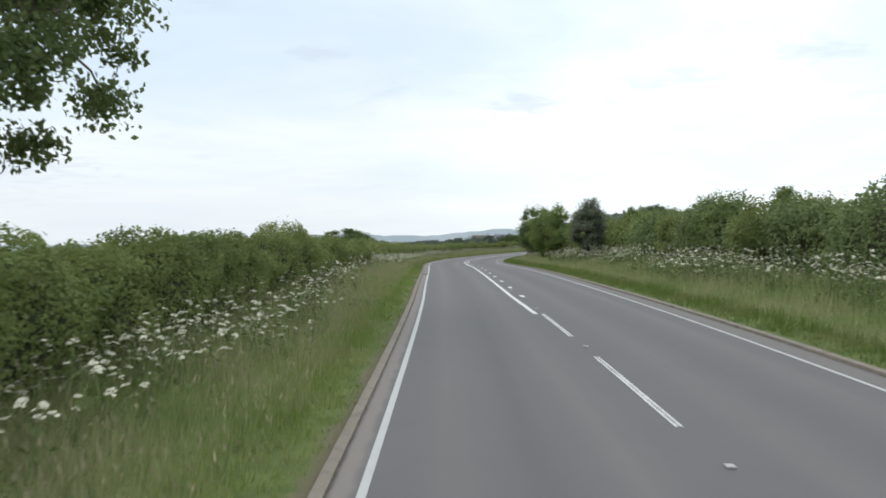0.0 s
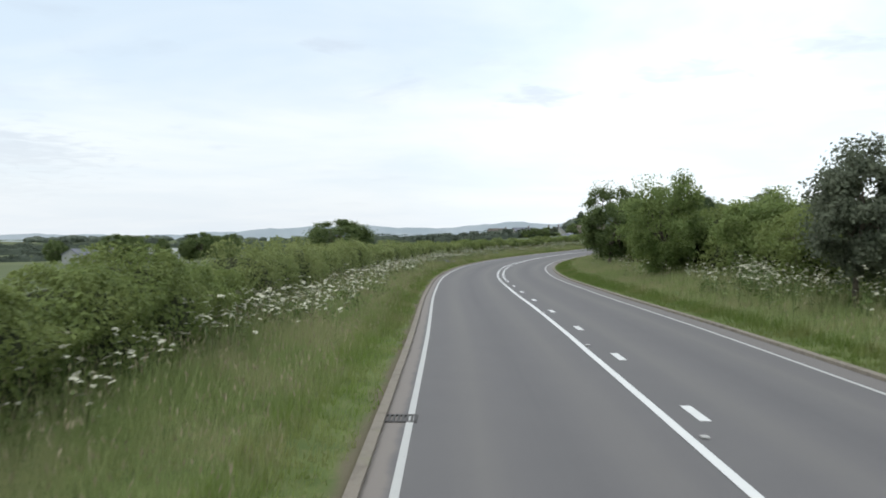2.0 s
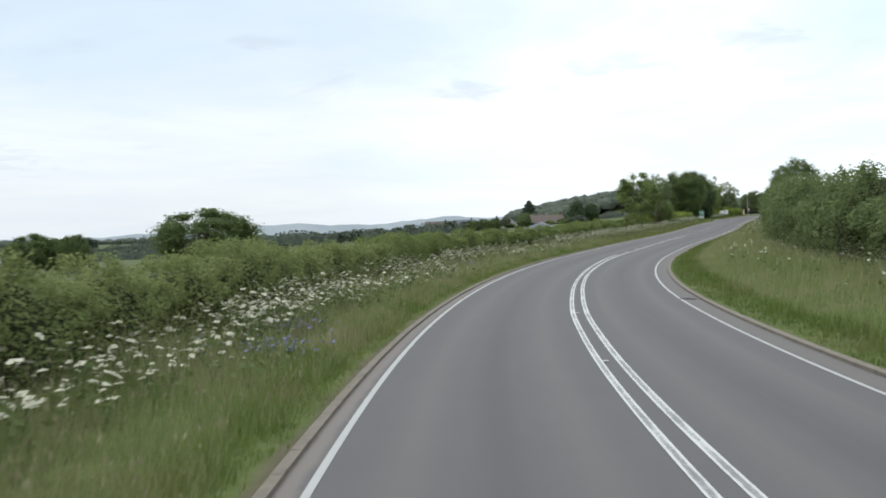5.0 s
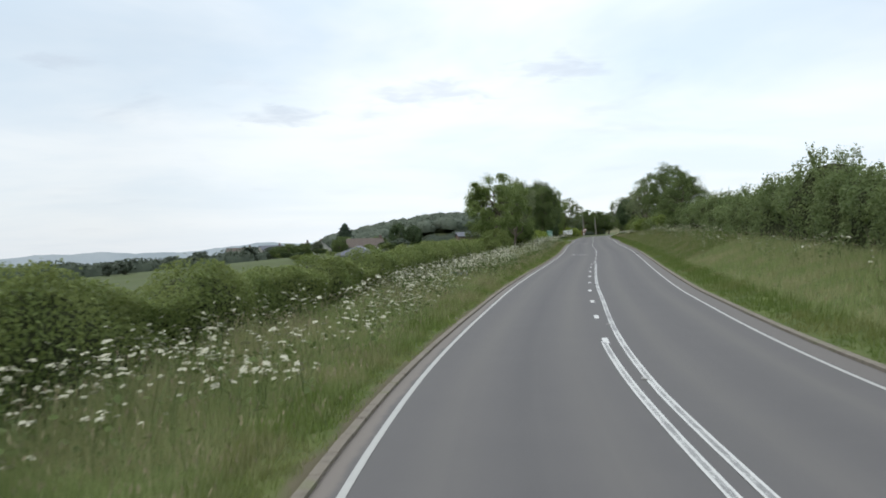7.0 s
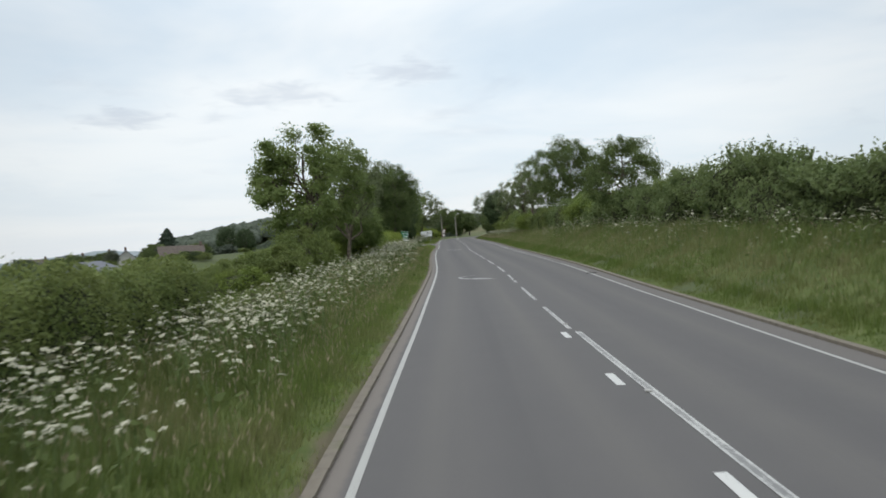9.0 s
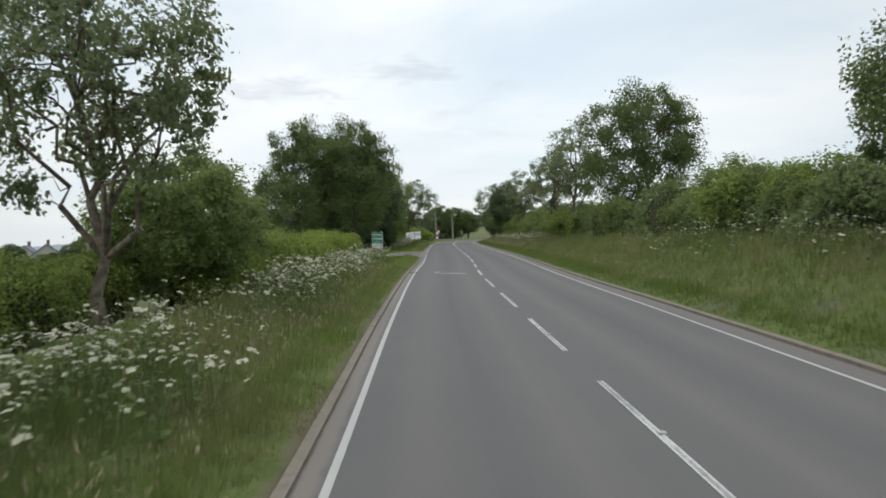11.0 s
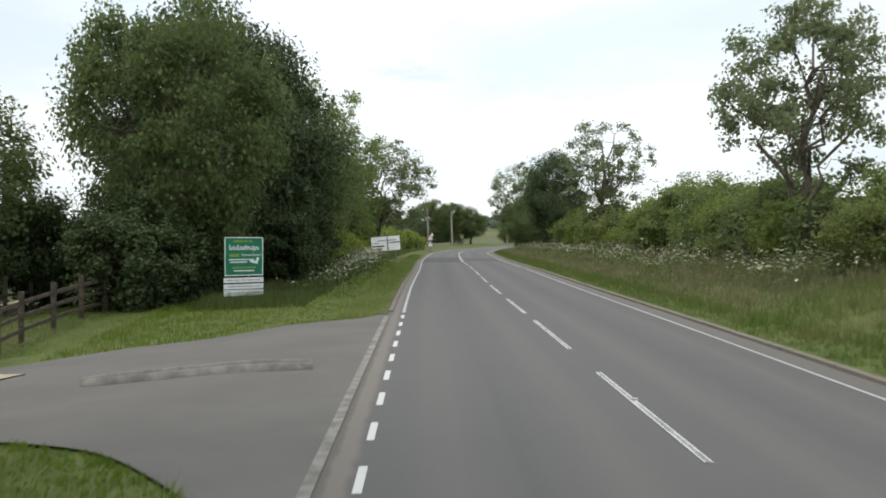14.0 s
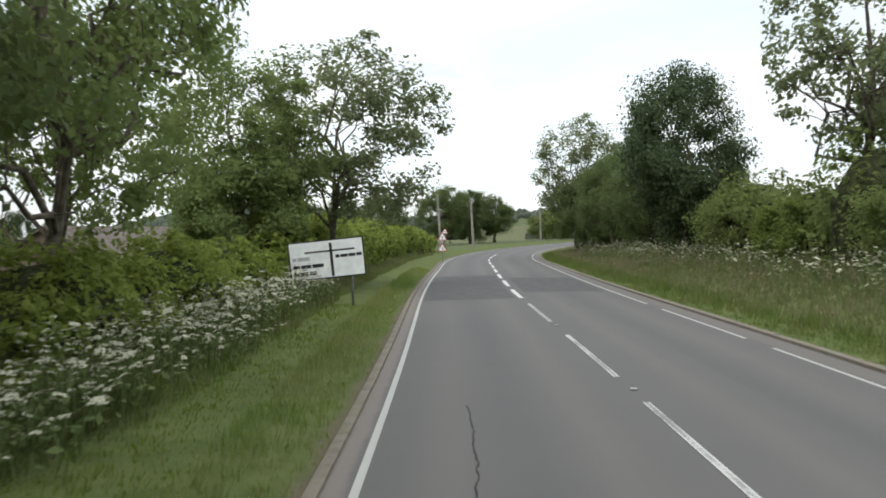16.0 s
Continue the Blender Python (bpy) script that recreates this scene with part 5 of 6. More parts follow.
far_wood("distant_wood", "dark wood covering a rise in the distance", 105, 300, 770, 900, 420, 31, 10)
far_wood("distant_wood", "belt of woodland across distant fields", -500, 100, 1150, 1200, 110, 32, 8)
far_wood("distant_wood", "belt of woodland beyond the bend", 262, 440, 500, 640, 150, 33, 10)
far_wood("distant_wood", "wood along the top of a far hill", 500, 980, 1350, 1540, 260, 35, 13, 5.0)
far_wood("distant_wood", "belt of woodland on far slopes", -900, -300, 900, 980, 100, 34, 8)


def hill_backdrop():
    """Far hills, four kilometres off, with summer haze painted on as a blue-grey glow."""
    k = Mat("painted_haze_hills", rough=1.0, spec=0.0)
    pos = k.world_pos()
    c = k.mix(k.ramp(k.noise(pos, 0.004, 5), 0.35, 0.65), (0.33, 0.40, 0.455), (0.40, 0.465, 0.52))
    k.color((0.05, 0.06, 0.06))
    # the emission stands in for haze; the hills are no light source
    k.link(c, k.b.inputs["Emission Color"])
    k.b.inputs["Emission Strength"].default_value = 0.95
    az = np.radians(np.arange(-75, 110, 0.5))
    deg = np.degrees(az)
    for nm, dist, base, amp, sd, hz in (("backdrop", 4300, 12, 8, 0.0, 1.0), ("backdrop", 3900, 2, 5, 2.0, 0.8)):
        base = base - 8 * smooth(2, -16, deg)
        top = base + amp * (np.sin(deg * 0.21 + sd) * 0.5 + 0.35 * np.sin(deg * 0.57 + 1 + sd) + 0.15 * np.sin(deg * 1.9) + 0.08 * np.sin(deg * 5.1))
        low = np.interp(deg, [-75, -40, -24, -19.5, -15, -10, -6.5, -2, 1, 3.2, 4.6, 8], [-0.8, -0.7, -0.72, -0.8, -0.55, -0.2, -0.1, -0.25, -0.05, 0.25, 0.1, 0.0]) - 0.42 * (1 - hz) / 0.2
        low = 2 + dist * np.tan(np.radians(low)) + 3 * np.sin(deg * 1.9 + sd) + 1.5 * np.sin(deg * 5.1 + sd)
        top += 18 * np.exp(-((deg - 3) / 2.4) ** 2) * hz  + 26 * np.exp(-((deg - 26) / 6) ** 2)
        top = low + (top - low) * smooth(4, 9, deg)
        x, y = np.sin(az) * dist + 20, np.cos(az) * dist + 100
        rows = [np.stack([x, y, np.full_like(x, -160)], 1), np.stack([x, y, top], 1), np.stack([x * 1.05, y * 1.05, top - 2], 1)]
        v = np.concatenate(rows)
        n = len(az)
        i = np.arange(n - 1)
        f = np.concatenate([np.stack([r * n + i, r * n + i + 1, (r + 1) * n + i + 1, (r + 1) * n + i], 1) for r in (0, 1)])
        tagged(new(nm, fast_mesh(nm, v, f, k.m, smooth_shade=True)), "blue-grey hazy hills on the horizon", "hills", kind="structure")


hill_backdrop()

for x, y, top, wide in ((27.0, 392.0, 0.6, 1.2), (30.5, 399.0, 1.3, 1.1), (34.5, 406.0, 0.9, 1.2), (39.0, 436.0, 1.5, 1.0), (50.5, 440.0, 1.7, 1.0), (55.0, 462.0, 3.4, 1.1), (66.0, 458.0, 3.0, 1.2)):
    g = float(ground_height(np.array([x]), np.array([y]))[0])
    tree("field", (x, y), "leafy garden tree among distant houses", size=(top - g) / 7.0, turn=x, wide=wide, group="garden trees among the houses")

# ---- grass and flowers of the verges ----


def blades(name, label, s0, s1, la0, la1, n, h0, h1, mat, hfun, seed, width=0.008, clear=None, shift=None, heads=0):
    """Grass: single thin blades in loose tufts, with patches of taller and shorter growth, and some nodding seed heads."""
    rng = np.random.default_rng(seed)
    lo, hi = min(la0, la1), max(la0, la1)
    tufts = n // 5
    ts, tl = rng.uniform(s0, s1, tufts), rng.uniform(lo, hi, tufts)
    s = np.repeat(ts, 5) + rng.normal(0, 0.07, tufts * 5)
    la = np.clip(np.repeat(tl, 5) + rng.normal(0, 0.07, tufts * 5), lo, hi)
    # a ragged margin towards the road
    inner = np.minimum(np.abs(la0), np.abs(la1))
    wob = 0.10 + 0.10 * np.sin(s * 0.9 + seed) + 0.08 * np.sin(s * 2.3 + 2 * seed)
    keep = np.abs(la) > inner + np.maximum(wob, 0) * rng.random(len(s)) ** 0.5
    if clear is not None:
        keep &= ~clear(s, la)
    s, la = s[keep], la[keep]
    m = len(s)
    side = smooth(inner, max(abs(la0), abs(la1)), np.abs(la))
    patch = 1 + 0.22 * np.sin(s * 0.75 + la * 1.9 + seed) * np.sin(s * 0.31 - la * 2.7)
    h = (h0 + (h1 - h0) * side) * rng.uniform(0.5, 1.2, m) * patch
    z = hfun(s, la) - 0.02
    if shift is not None:
        la = la + shift(s) * smooth(5.4, 4.4, np.abs(la))
    p = on_road(s, la)
    p[:, 2] += z
    a = rng.uniform(0, 2 * np.pi, m)
    w = np.stack([np.cos(a), np.sin(a), 0 * a], 1) * (width * rng.uniform(0.6, 1.5, m))[:, None]
    lean = rng.normal(0, 0.20, (m, 2)) * h[:, None]
    tip = p + np.stack([lean[:, 0] + 0.05 * h, lean[:, 1] - 0.03 * h, h], 1)
    v = np.stack([p - w, p + w, tip], 1).reshape(-1, 3)
    f = np.arange(3 * m).reshape(m, 3)
    mi = np.zeros(m, int)
    if heads:
        # seed heads: slim spindles standing just above the blades
        q = rng.choice(m, min(heads, m), replace=False)
        c = p[q] + np.stack([lean[q, 0] * 0.7, lean[q, 1] * 0.7, h[q] * 1.02 + 0.05], 1)
        k = len(q)
        up = np.stack([rng.normal(0, 0.25, k), rng.normal(0, 0.25, k), np.ones(k)], 1) * rng.uniform(0.03, 0.065, k)[:, None]
        sd = w[q] / width * 0.0075
        hv = np.concatenate([np.stack([c - up, c + sd, c + up], 1), np.stack([c - up, c + up, c - sd], 1)]).reshape(-1, 3)
        f = np.concatenate([f, np.arange(len(hv)).reshape(-1, 3) + len(v)])
        v = np.concatenate([v, hv])
        mi = np.r_[mi, np.ones(2 * k, int)]
    tagged(new(name, fast_mesh(name, v, f, [mat, M_SEED], mi)), label, "grass", kind="stuff")


def not_verge(s, la):
    near = np.interp(-la, [3.78, 4.2, 5.0, 6.1, 7.4, 9.2, 11.3], [308.4, 309.3, 310.5, 311.9, 312.8, 313.7, 315.0])
    far = np.interp(-la, [3.78, 4.2, 5.0, 6.1, 7.4, 9.2, 11.3], [327.8, 326.3, 325.0, 323.9, 322.5, 321.8, 320.3])
    return (s > near) & (s < far) & (la < -3.0)


blades("mown_grass", "short green grass along the kerb", -2, 400, -3.80, -4.9, 150000, 0.07, 0.26, M_MOWN, verge_height_left, 1, 0.008, not_verge, shift_left)
for a, b, n, mt, sd in ((-2, 40, 46000, M_GRASS, 2), (40, 198, 170000, M_GRASS, 12), (198, 288, 92000, M_BANK, 13)):
    blades("verge_grass", "tall seeding summer grass on the verge", a, b, -4.35, -7.6, n, 0.26, 0.62, mt, verge_height_left, sd, 0.0065, not_verge, None, n // 9)
blades("verge_grass", "tall summer grass hanging over the kerb", 60, 288, -3.86, -4.7, 34000, 0.16, 0.40, M_BANK, verge_height_left, 27, 0.0065, not_verge, shift_left, 900)
blades("verge_grass", "rough grass by the paddock gap", 204, 232, -7.6, -15.0, 30000, 0.40, 0.35, M_BANK, verge_height_left, 10, 0.012)
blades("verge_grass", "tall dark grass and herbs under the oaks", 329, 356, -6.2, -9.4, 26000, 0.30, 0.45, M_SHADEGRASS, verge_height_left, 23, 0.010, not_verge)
blades("verge_grass", "tall seeding summer grass on the verge", 354, 430, -5.9, -8.6, 44000, 0.22, 0.5, M_BANK, verge_height_left, 3, 0.008, not_verge, None, 2500)
blades("mown_grass", "short bright green grass by the entrance", 280, 315, -4.5, -9.6, 74000, 0.08, 0.14, M_LAWN, verge_height_left, 8, 0.009, not_verge)
blades("mown_grass", "short dull green grass inside the gate", 322, 334, -9.9, -14.9, 24000, 0.06, 0.10, M_MOWN, verge_height_left, 18, 0.010)
blades("verge_grass", "tall shaded grass at the edge of the lawn", 292, 309, -7.4, -9.4, 12000, 0.25, 0.45, M_KERBGRASS, verge_height_left, 19, 0.009, not_verge)
blades("mown_grass", "short bright green grass by the entrance", 314, 372, -4.7, -10.5, 70000, 0.08, 0.15, M_LAWN, verge_height_left, 9, 0.009, not_verge)
blades("mown_grass", "short green grass along the far kerb", 5, 430, 4.20, 5.4, 110000, 0.10, 0.32, M_KERBGRASS, verge_height_right, 4, 0.011, None, shift_right)
blades("verge_grass", "tall seeding summer grass on the bank", 8, 205, 5.1, 9.8, 130000, 0.28, 0.55, M_GRASS, verge_height_right, 15, 0.010, None, None, 12000)
blades("verge_grass", "tall seeding summer grass on the bank", 205, 325, 5.1, 9.8, 76000, 0.28, 0.55, M_BANK, verge_height_right, 5, 0.010, None, None, 6000)
blades("verge_grass", "tall brownish seeding grass on the bank", 325, 430, 5.1, 9.8, 66000, 0.28, 0.55, M_DRYGRASS, verge_height_right, 25, 0.010, None, None, 12000)


def umbels(name, label, places, heights, seed, size=0.048, mat=M_UMBEL, heads=4, leaves=4):
    """Flowering plants: thin stalks that fork to flat heads of small florets."""
    rng = np.random.default_rng(seed)
    n = len(places)
    who = np.repeat(np.arange(n), heads)
    m = len(who)
    off = rng.normal(0, 0.20, (m, 2))
    hh = heights[who] * rng.uniform(0.62, 1.05, m)
    top = places[who] + np.concatenate([off, hh[:, None]], 1)
    fork = places[who] + np.concatenate([off * 0.25, (heights[who] * 0.45)[:, None]], 1)
    # stalks: two narrow blades each
    a = rng.uniform(0, np.pi, m)
    w = np.stack([np.cos(a), np.sin(a), 0 * a], 1) * 0.005
    sv = np.stack([places[who] - w, places[who] + w, fork + w, fork - w], 1).reshape(-1, 3)
    i = np.arange(m) * 4
    sf = np.stack([i, i + 1, i + 2, i + 3], 1)
    tw = np.stack([fork - w, fork + w, top + w * 0.6, top - w * 0.6], 1).reshape(-1, 3)
    sf = np.concatenate([sf, np.arange(len(tw)).reshape(-1, 4) + len(sv)])
    sv = np.concatenate([sv, tw])
    # florets: small flat tufts
    k = 9
    ang = np.r_[0, np.linspace(0, 2 * np.pi, 8, endpoint=False)]
    rr = np.r_[0, np.tile([0.52, 0.74], 4)]
    R = size * rng.uniform(0.6, 1.3, m)
    tilt = rng.normal(0, 0.22, (m, 2))
    cx = rr[None] * np.cos(ang)[None] * R[:, None]
    cy = rr[None] * np.sin(ang)[None] * R[:, None]
    cz = cx * tilt[:, :1] + cy * tilt[:, 1:] - (rr ** 2)[None] * 0.022
    ctr = top[:, None] + np.stack([cx, cy, cz], -1)
    fr = (R * 0.40)[:, None] * rng.uniform(0.7, 1.2, (m, k))
    h6 = np.linspace(0, 2 * np.pi, 4, endpoint=False)[None, None] + rng.uniform(0, 1.6, (m, k, 1))
    ring = ctr[:, :, None] + np.stack([np.cos(h6) * fr[..., None], np.sin(h6) * fr[..., None],
                                       tilt[:, :1, None] * np.cos(h6) * fr[..., None] + tilt[:, 1:, None] * np.sin(h6) * fr[..., None] + rng.normal(0, 0.006, (m, k, 4))], -1)
    fv = ring.reshape(-1, 3)
    ff = np.arange(m * k * 4).reshape(-1, 4)
    # broad dark leaves low on the stalks
    lw = np.repeat(np.arange(n), leaves)
    lc = places[lw] + np.concatenate([rng.normal(0, 0.16, (len(lw), 2)), (heights[lw] * rng.uniform(0.12, 0.62, len(lw)))[:, None]], 1)
    lv, lf = leaf_quads(lc, np.tile([0.0, 0.0, 1.0], (len(lw), 1)), np.full(len(lw), 0.085), rng, 1.6, 0.6)
    v = np.concatenate([sv, fv, lv])
    f = np.concatenate([sf, ff + len(sv), lf + len(sv) + len(fv)])
    mi = np.r_[np.zeros(len(sf)), np.ones(len(ff)), np.full(len(lf), 2)]
    tagged(new(name, fast_mesh(name, v, f, [M_STALK, mat, M_HOGLEAF], mi)), label, "flowers", kind="stuff")


def scatter(n, s0, s1, la0, la1, hfun, seed, patch=0.0, clear=None):
    rng = np.random.default_rng(seed)
    s, la = rng.uniform(s0, s1, n * 3), rng.triangular(min(la0, la1), (la0 + la1) / 2, max(la0, la1), n * 3)
    d = np.array([noise.noise(Vector((a * 0.16, b * 0.5, seed))) for a, b in zip(s, la)])
    order = np.argsort(-(d * patch + rng.uniform(0, 0.6, n * 3)))[:n]
    s, la = s[order], la[order]
    if clear is not None:
        keep = ~clear(s, la)
        s, la = s[keep], la[keep]
    p = on_road(s, la)
    p[:, 2] += hfun(s, la)
    return p


def flowers(label, n, s0, s1, la0, la1, hfun, h, seed, size=0.048, patch=0.35, clear=None):
    p = scatter(n, s0, s1, la0, la1, hfun, seed, patch, clear)
    rng = np.random.default_rng(seed + 100)
    tall = h * rng.uniform(0.75, 1.25, len(p))
    big = rng.random(len(p)) < 0.18
    umbels("hogweed", label, p[~big], tall[~big], seed, size)
    umbels("hogweed", label, p[big], tall[big] * 1.08, seed + 50, size * 1.35)


for n, s0, s1, la0, la1, h, sd in ((180, 2, 36, -5.4, -7.8, 0.80, 1), (150, 30, 62, -6.0, -7.9, 0.85, 2), (640, 60, 130, -5.0, -8.0, 0.76, 3), (850, 120, 215, -5.3, -8.6, 0.88, 4),
                                   (760, 190, 268, -4.5, -8.8, 0.90, 5), (440, 262, 296.5, -4.8, -8.0, 0.95, 6), (480, 352, 376, -6.0, -8.0, 0.95, 7), (70, 334, 354, -5.4, -8.2, 0.62, 9),
                                   (60, 284, 297, -5.4, -7.8, 0.75, 31), (90, 351, 362, -5.6, -7.6, 0.7, 35), (46, 14, 24, -4.8, -6.6, 0.6, 32), (60, 126, 146, -4.6, -6.8, 0.6, 33), (80, 158, 182, -4.6, -6.8, 0.62, 34)):
    flowers("white flat-topped hogweed flowers in the verge", n, s0, s1, la0, la1, verge_height_left, h, sd)
flowers("sparse white hogweed flowers among short grass", 16, 297, 305, -7.0, -8.6, verge_height_left, 0.5, 8)
for n, s0, s1, h, sd in ((820, 14, 78, 1.0, 11), (180, 70, 215, 0.8, 12), (220, 215, 280, 0.9, 13), (720, 325, 410, 0.85, 14)):
    flowers("white cow parsley flowers on the hedge bank", n, s0, s1, 6.0, 10.2, verge_height_right, h, sd)
for i, (s, la) in enumerate(((118.5, -5.6), (122.0, -6.2), (149.0, -6.2), (190.5, -6.4))):
    rng_b = np.random.default_rng(200 + i)
    q = np.stack([s + rng_b.normal(0, 0.5, 26), la + rng_b.normal(0, 0.35, 26)], 1)
    pp = on_road(q[:, 0], q[:, 1])
    pp[:, 2] += verge_height_left(q[:, 0], q[:, 1])
    umbels("meadow_cranesbill", "patch of blue cranesbill flowers in grass", pp, rng_b.uniform(0.3, 0.5, 26), 300 + i, 0.03, M_BLUE, leaves=2)

# ---- signs ----
M_GREEN = plain("green_board_paint", (0.012, 0.17, 0.10), 0.4, 0.4, scale=3, vary=0.12, bump=0.02)
M_WHITE = plain("white_board_paint", (0.78, 0.79, 0.78), 0.45, 0.4, scale=4, vary=0.08, bump=0.02)
M_BLACK = plain("black_letter_paint", (0.02, 0.02, 0.022), 0.5, scale=8, vary=0.2, bump=0)
M_YELLOW = plain("yellow_green_print", (0.20, 0.34, 0.06), 0.5, scale=8, vary=0.15, bump=0)
M_GREYPRINT = plain("grey_print", (0.40, 0.41, 0.42), 0.5, scale=8, vary=0.15, bump=0)
M_STEEL = plain("galvanised_steel", (0.30, 0.31, 0.32), 0.45, 0.5, 0.7, scale=12, vary=0.2)
M_RED = plain("red_sign_paint", (0.42, 0.03, 0.03), 0.45, scale=6, vary=0.15, bump=0)
M_TIMBER = plain("weathered_timber", (0.082, 0.067, 0.052), 0.9, 0.1, scale=7, vary=0.4, bump=0.4)
M_POLE = plain("grey_pole_wood", (0.26, 0.24, 0.21), 0.9, 0.1, scale=5, vary=0.3, bump=0.3)


def slab(w, h, d, mat, bevel=0.004, name="panel"):
    """A thin upright board: w across x, h up z, front at -y."""
    return bm_mesh(name, box_bm(w, d, h, bevel), mat)


def bar(parent, x, z, w, h, mat, front, name="print_bar", tilt=0.0):
    o = part(name, slab(w, h, 0.004, mat, 0.0, name), parent)
    o.location = (x, front, z)
    o.rotation_euler = (0, tilt, 0)
    return o


def post(parent, x, y, z0, z1, r, mat, name="post", sides=10):
    v, f = tube(np.array([[x, y, z0], [x, y, (z0 + z1) / 2], [x, y, z1]]), [r, r, r], sides)
    bm = bmesh.new()
    me = fast_mesh(name, v, f, mat, smooth_shade=True)
    bm.from_mesh(me)
    bmesh.ops.holes_fill(bm, edges=bm.edges[:], sides=0)
    bm.to_mesh(me)
    bm.free()
    return part(name, me, parent)


def words(parent, text, x, z, size, mat, front):
    """Raised lettering on a board, as a thin mesh."""
    cu = bpy.data.curves.new("lettering", "FONT")
    cu.body = text
    cu.size = size
    cu.align_x = "CENTER"
    cu.extrude = 0.001
    tmp = bpy.data.objects.new("lettering", cu)
    me = bpy.data.meshes.new_from_object(tmp)
    bpy.data.objects.remove(tmp)
    me.materials.clear()
    me.materials.append(mat)
    o = part("lettering", me, parent)
    o.location = (x, front, z)
    o.rotation_euler = (radians(90), 0, 0)
    return o


def visitor_sign():
    at = (75.5, 319.33)
    z = float(ground_height(np.array([at[0]]), np.array([at[1]]))[0])
    t = thing("visitor_sign", (at[0], at[1], z), "green visitor centre board with white strips on two posts", "sign", turn=math.atan2(0.47, 1.36))
    top = 2.17 - z
    for x in (-0.55, 0.55):
        post(t, x, 0.06, -0.1, top - 0.1, 0.045, M_TIMBER)
    bw, bh = 1.42, 1.24
    b = part("green_board", slab(bw, bh, 0.04, M_GREEN), t, "glossy green printed board with pale border")
    b.location = (0, 0, top - bh / 2)
    for x, zz, w, h in ((0, bh / 2 - 0.015, bw, 0.03), (0, -bh / 2 + 0.015, bw, 0.03), (-bw / 2 + 0.015, 0, 0.03, bh), (bw / 2 - 0.015, 0, 0.03, bh)):
        bar(b, x, zz, w, h, M_WHITE, -0.023, "border")
    for x, w in ((-0.22, 0.34), (0.06, 0.14), (0.24, 0.13)):
        bar(b, x, 0.485, w, 0.055, M_YELLOW, -0.023)
    # the large name, as plain upright strokes
    x = -0.52
    for k, hh in enumerate((0.17, 0.10, 0.12, 0.11, 0.17, 0.12, 0.11, 0.12, 0.15, 0.12, 0.11, 0.12, 0.16, 0.11, 0.10)):
        bar(b, x, 0.21 + hh / 2 - (0.04 if k == 12 else 0), 0.034, hh, M_WHITE, -0.023, tilt=0.25 if k in (7, 9) else 0.0)
        bar(b, x + 0.03, 0.225 + 0.08 * (k % 2), 0.04, 0.022, M_WHITE, -0.0235)
        x += 0.074
    bar(b, -0.36, 0.04, 0.36, 0.10, M_YELLOW, -0.023)
    words(b, "Rescue Centre", 0.26, 0.015, 0.12, M_WHITE, -0.024)
    bar(b, -0.10, -0.10, 0.92, 0.035, M_WHITE, -0.023)
    bar(b, -0.20, -0.18, 0.62, 0.035, M_WHITE, -0.023)
    bar(b, 0.36, -0.17, 0.30, 0.09, M_WHITE, -0.023, "emblem", 0.25)
    bar(b, 0.50, -0.09, 0.09, 0.12, M_WHITE, -0.023, "emblem", 0.5)
    bar(b, 0.0, -0.36, 0.90, 0.05, M_YELLOW, -0.023)
    bar(b, 0.0, -0.46, 0.74, 0.035, M_WHITE, -0.023)
    zc = top - bh - 0.12
    for k, hh in enumerate((0.16, 0.16, 0.20)):
        s = part("white_strip", slab(1.46, hh, 0.03, M_WHITE), t, "white strip with grey print")
        s.location = (0.0, 0.0, zc - 0.02)
        if k != 1:
            for q in range(5):
                bar(s, -0.52 + 0.25 * q, 0, (0.20, 0.16, 0.10, 0.22, 0.20)[q], 0.038, M_GREYPRINT, -0.018)
        else:
            bar(s, 0, 0, 1.2, 0.03, M_GREYPRINT, -0.018)
        zc -= 0.205


visitor_sign()


def direction_sign():
    at = (94.15, 354.55)
    z = float(ground_height(np.array([at[0]]), np.array([at[1]]))[0])
    t = thing("direction_sign", (at[0], at[1], z), "tilted white crossroads direction sign with black print", "road sign", turn=-0.34)
    w, h = 2.25, 1.16
    zc = 1.84 - z
    for x in (-0.75, 0.75):
        post(t, x, 0.06, -0.1, zc + 0.45, 0.045, M_STEEL)
    b = part("sign_board", slab(w, h, 0.03, M_BLACK), t, "white board with a black border")
    b.location = (0, 0, zc)
    b.rotation_euler = (0, -0.085, 0)
    bar(b, 0, 0, w - 0.07, h - 0.07, M_WHITE, -0.017, "sign_face")
    bar(b, 0.14, -0.02, 0.085, 1.0, M_BLACK, -0.021, "route_bar")
    bar(b, 0.10, 0.24, 1.50, 0.05, M_BLACK, -0.0215, "route_bar")
    for zz, xs in ((0.06, (0.12, 0.36)), (-0.17, (0.20, 0.30, 0.34)), (-0.38, (0.16, 0.24, 0.20))):
        x = -1.02
        for q in xs:
            bar(b, x + q / 2, zz, q, 0.105, M_BLACK if zz < 0.05 else M_GREYPRINT, -0.021)
            x += q + 0.035
    x = 0.26
    for q in (0.12, 0.22, 0.20, 0.16):
        bar(b, x + q / 2, 0.06, q, 0.09, M_BLACK, -0.021)
        x += q + 0.03


direction_sign()


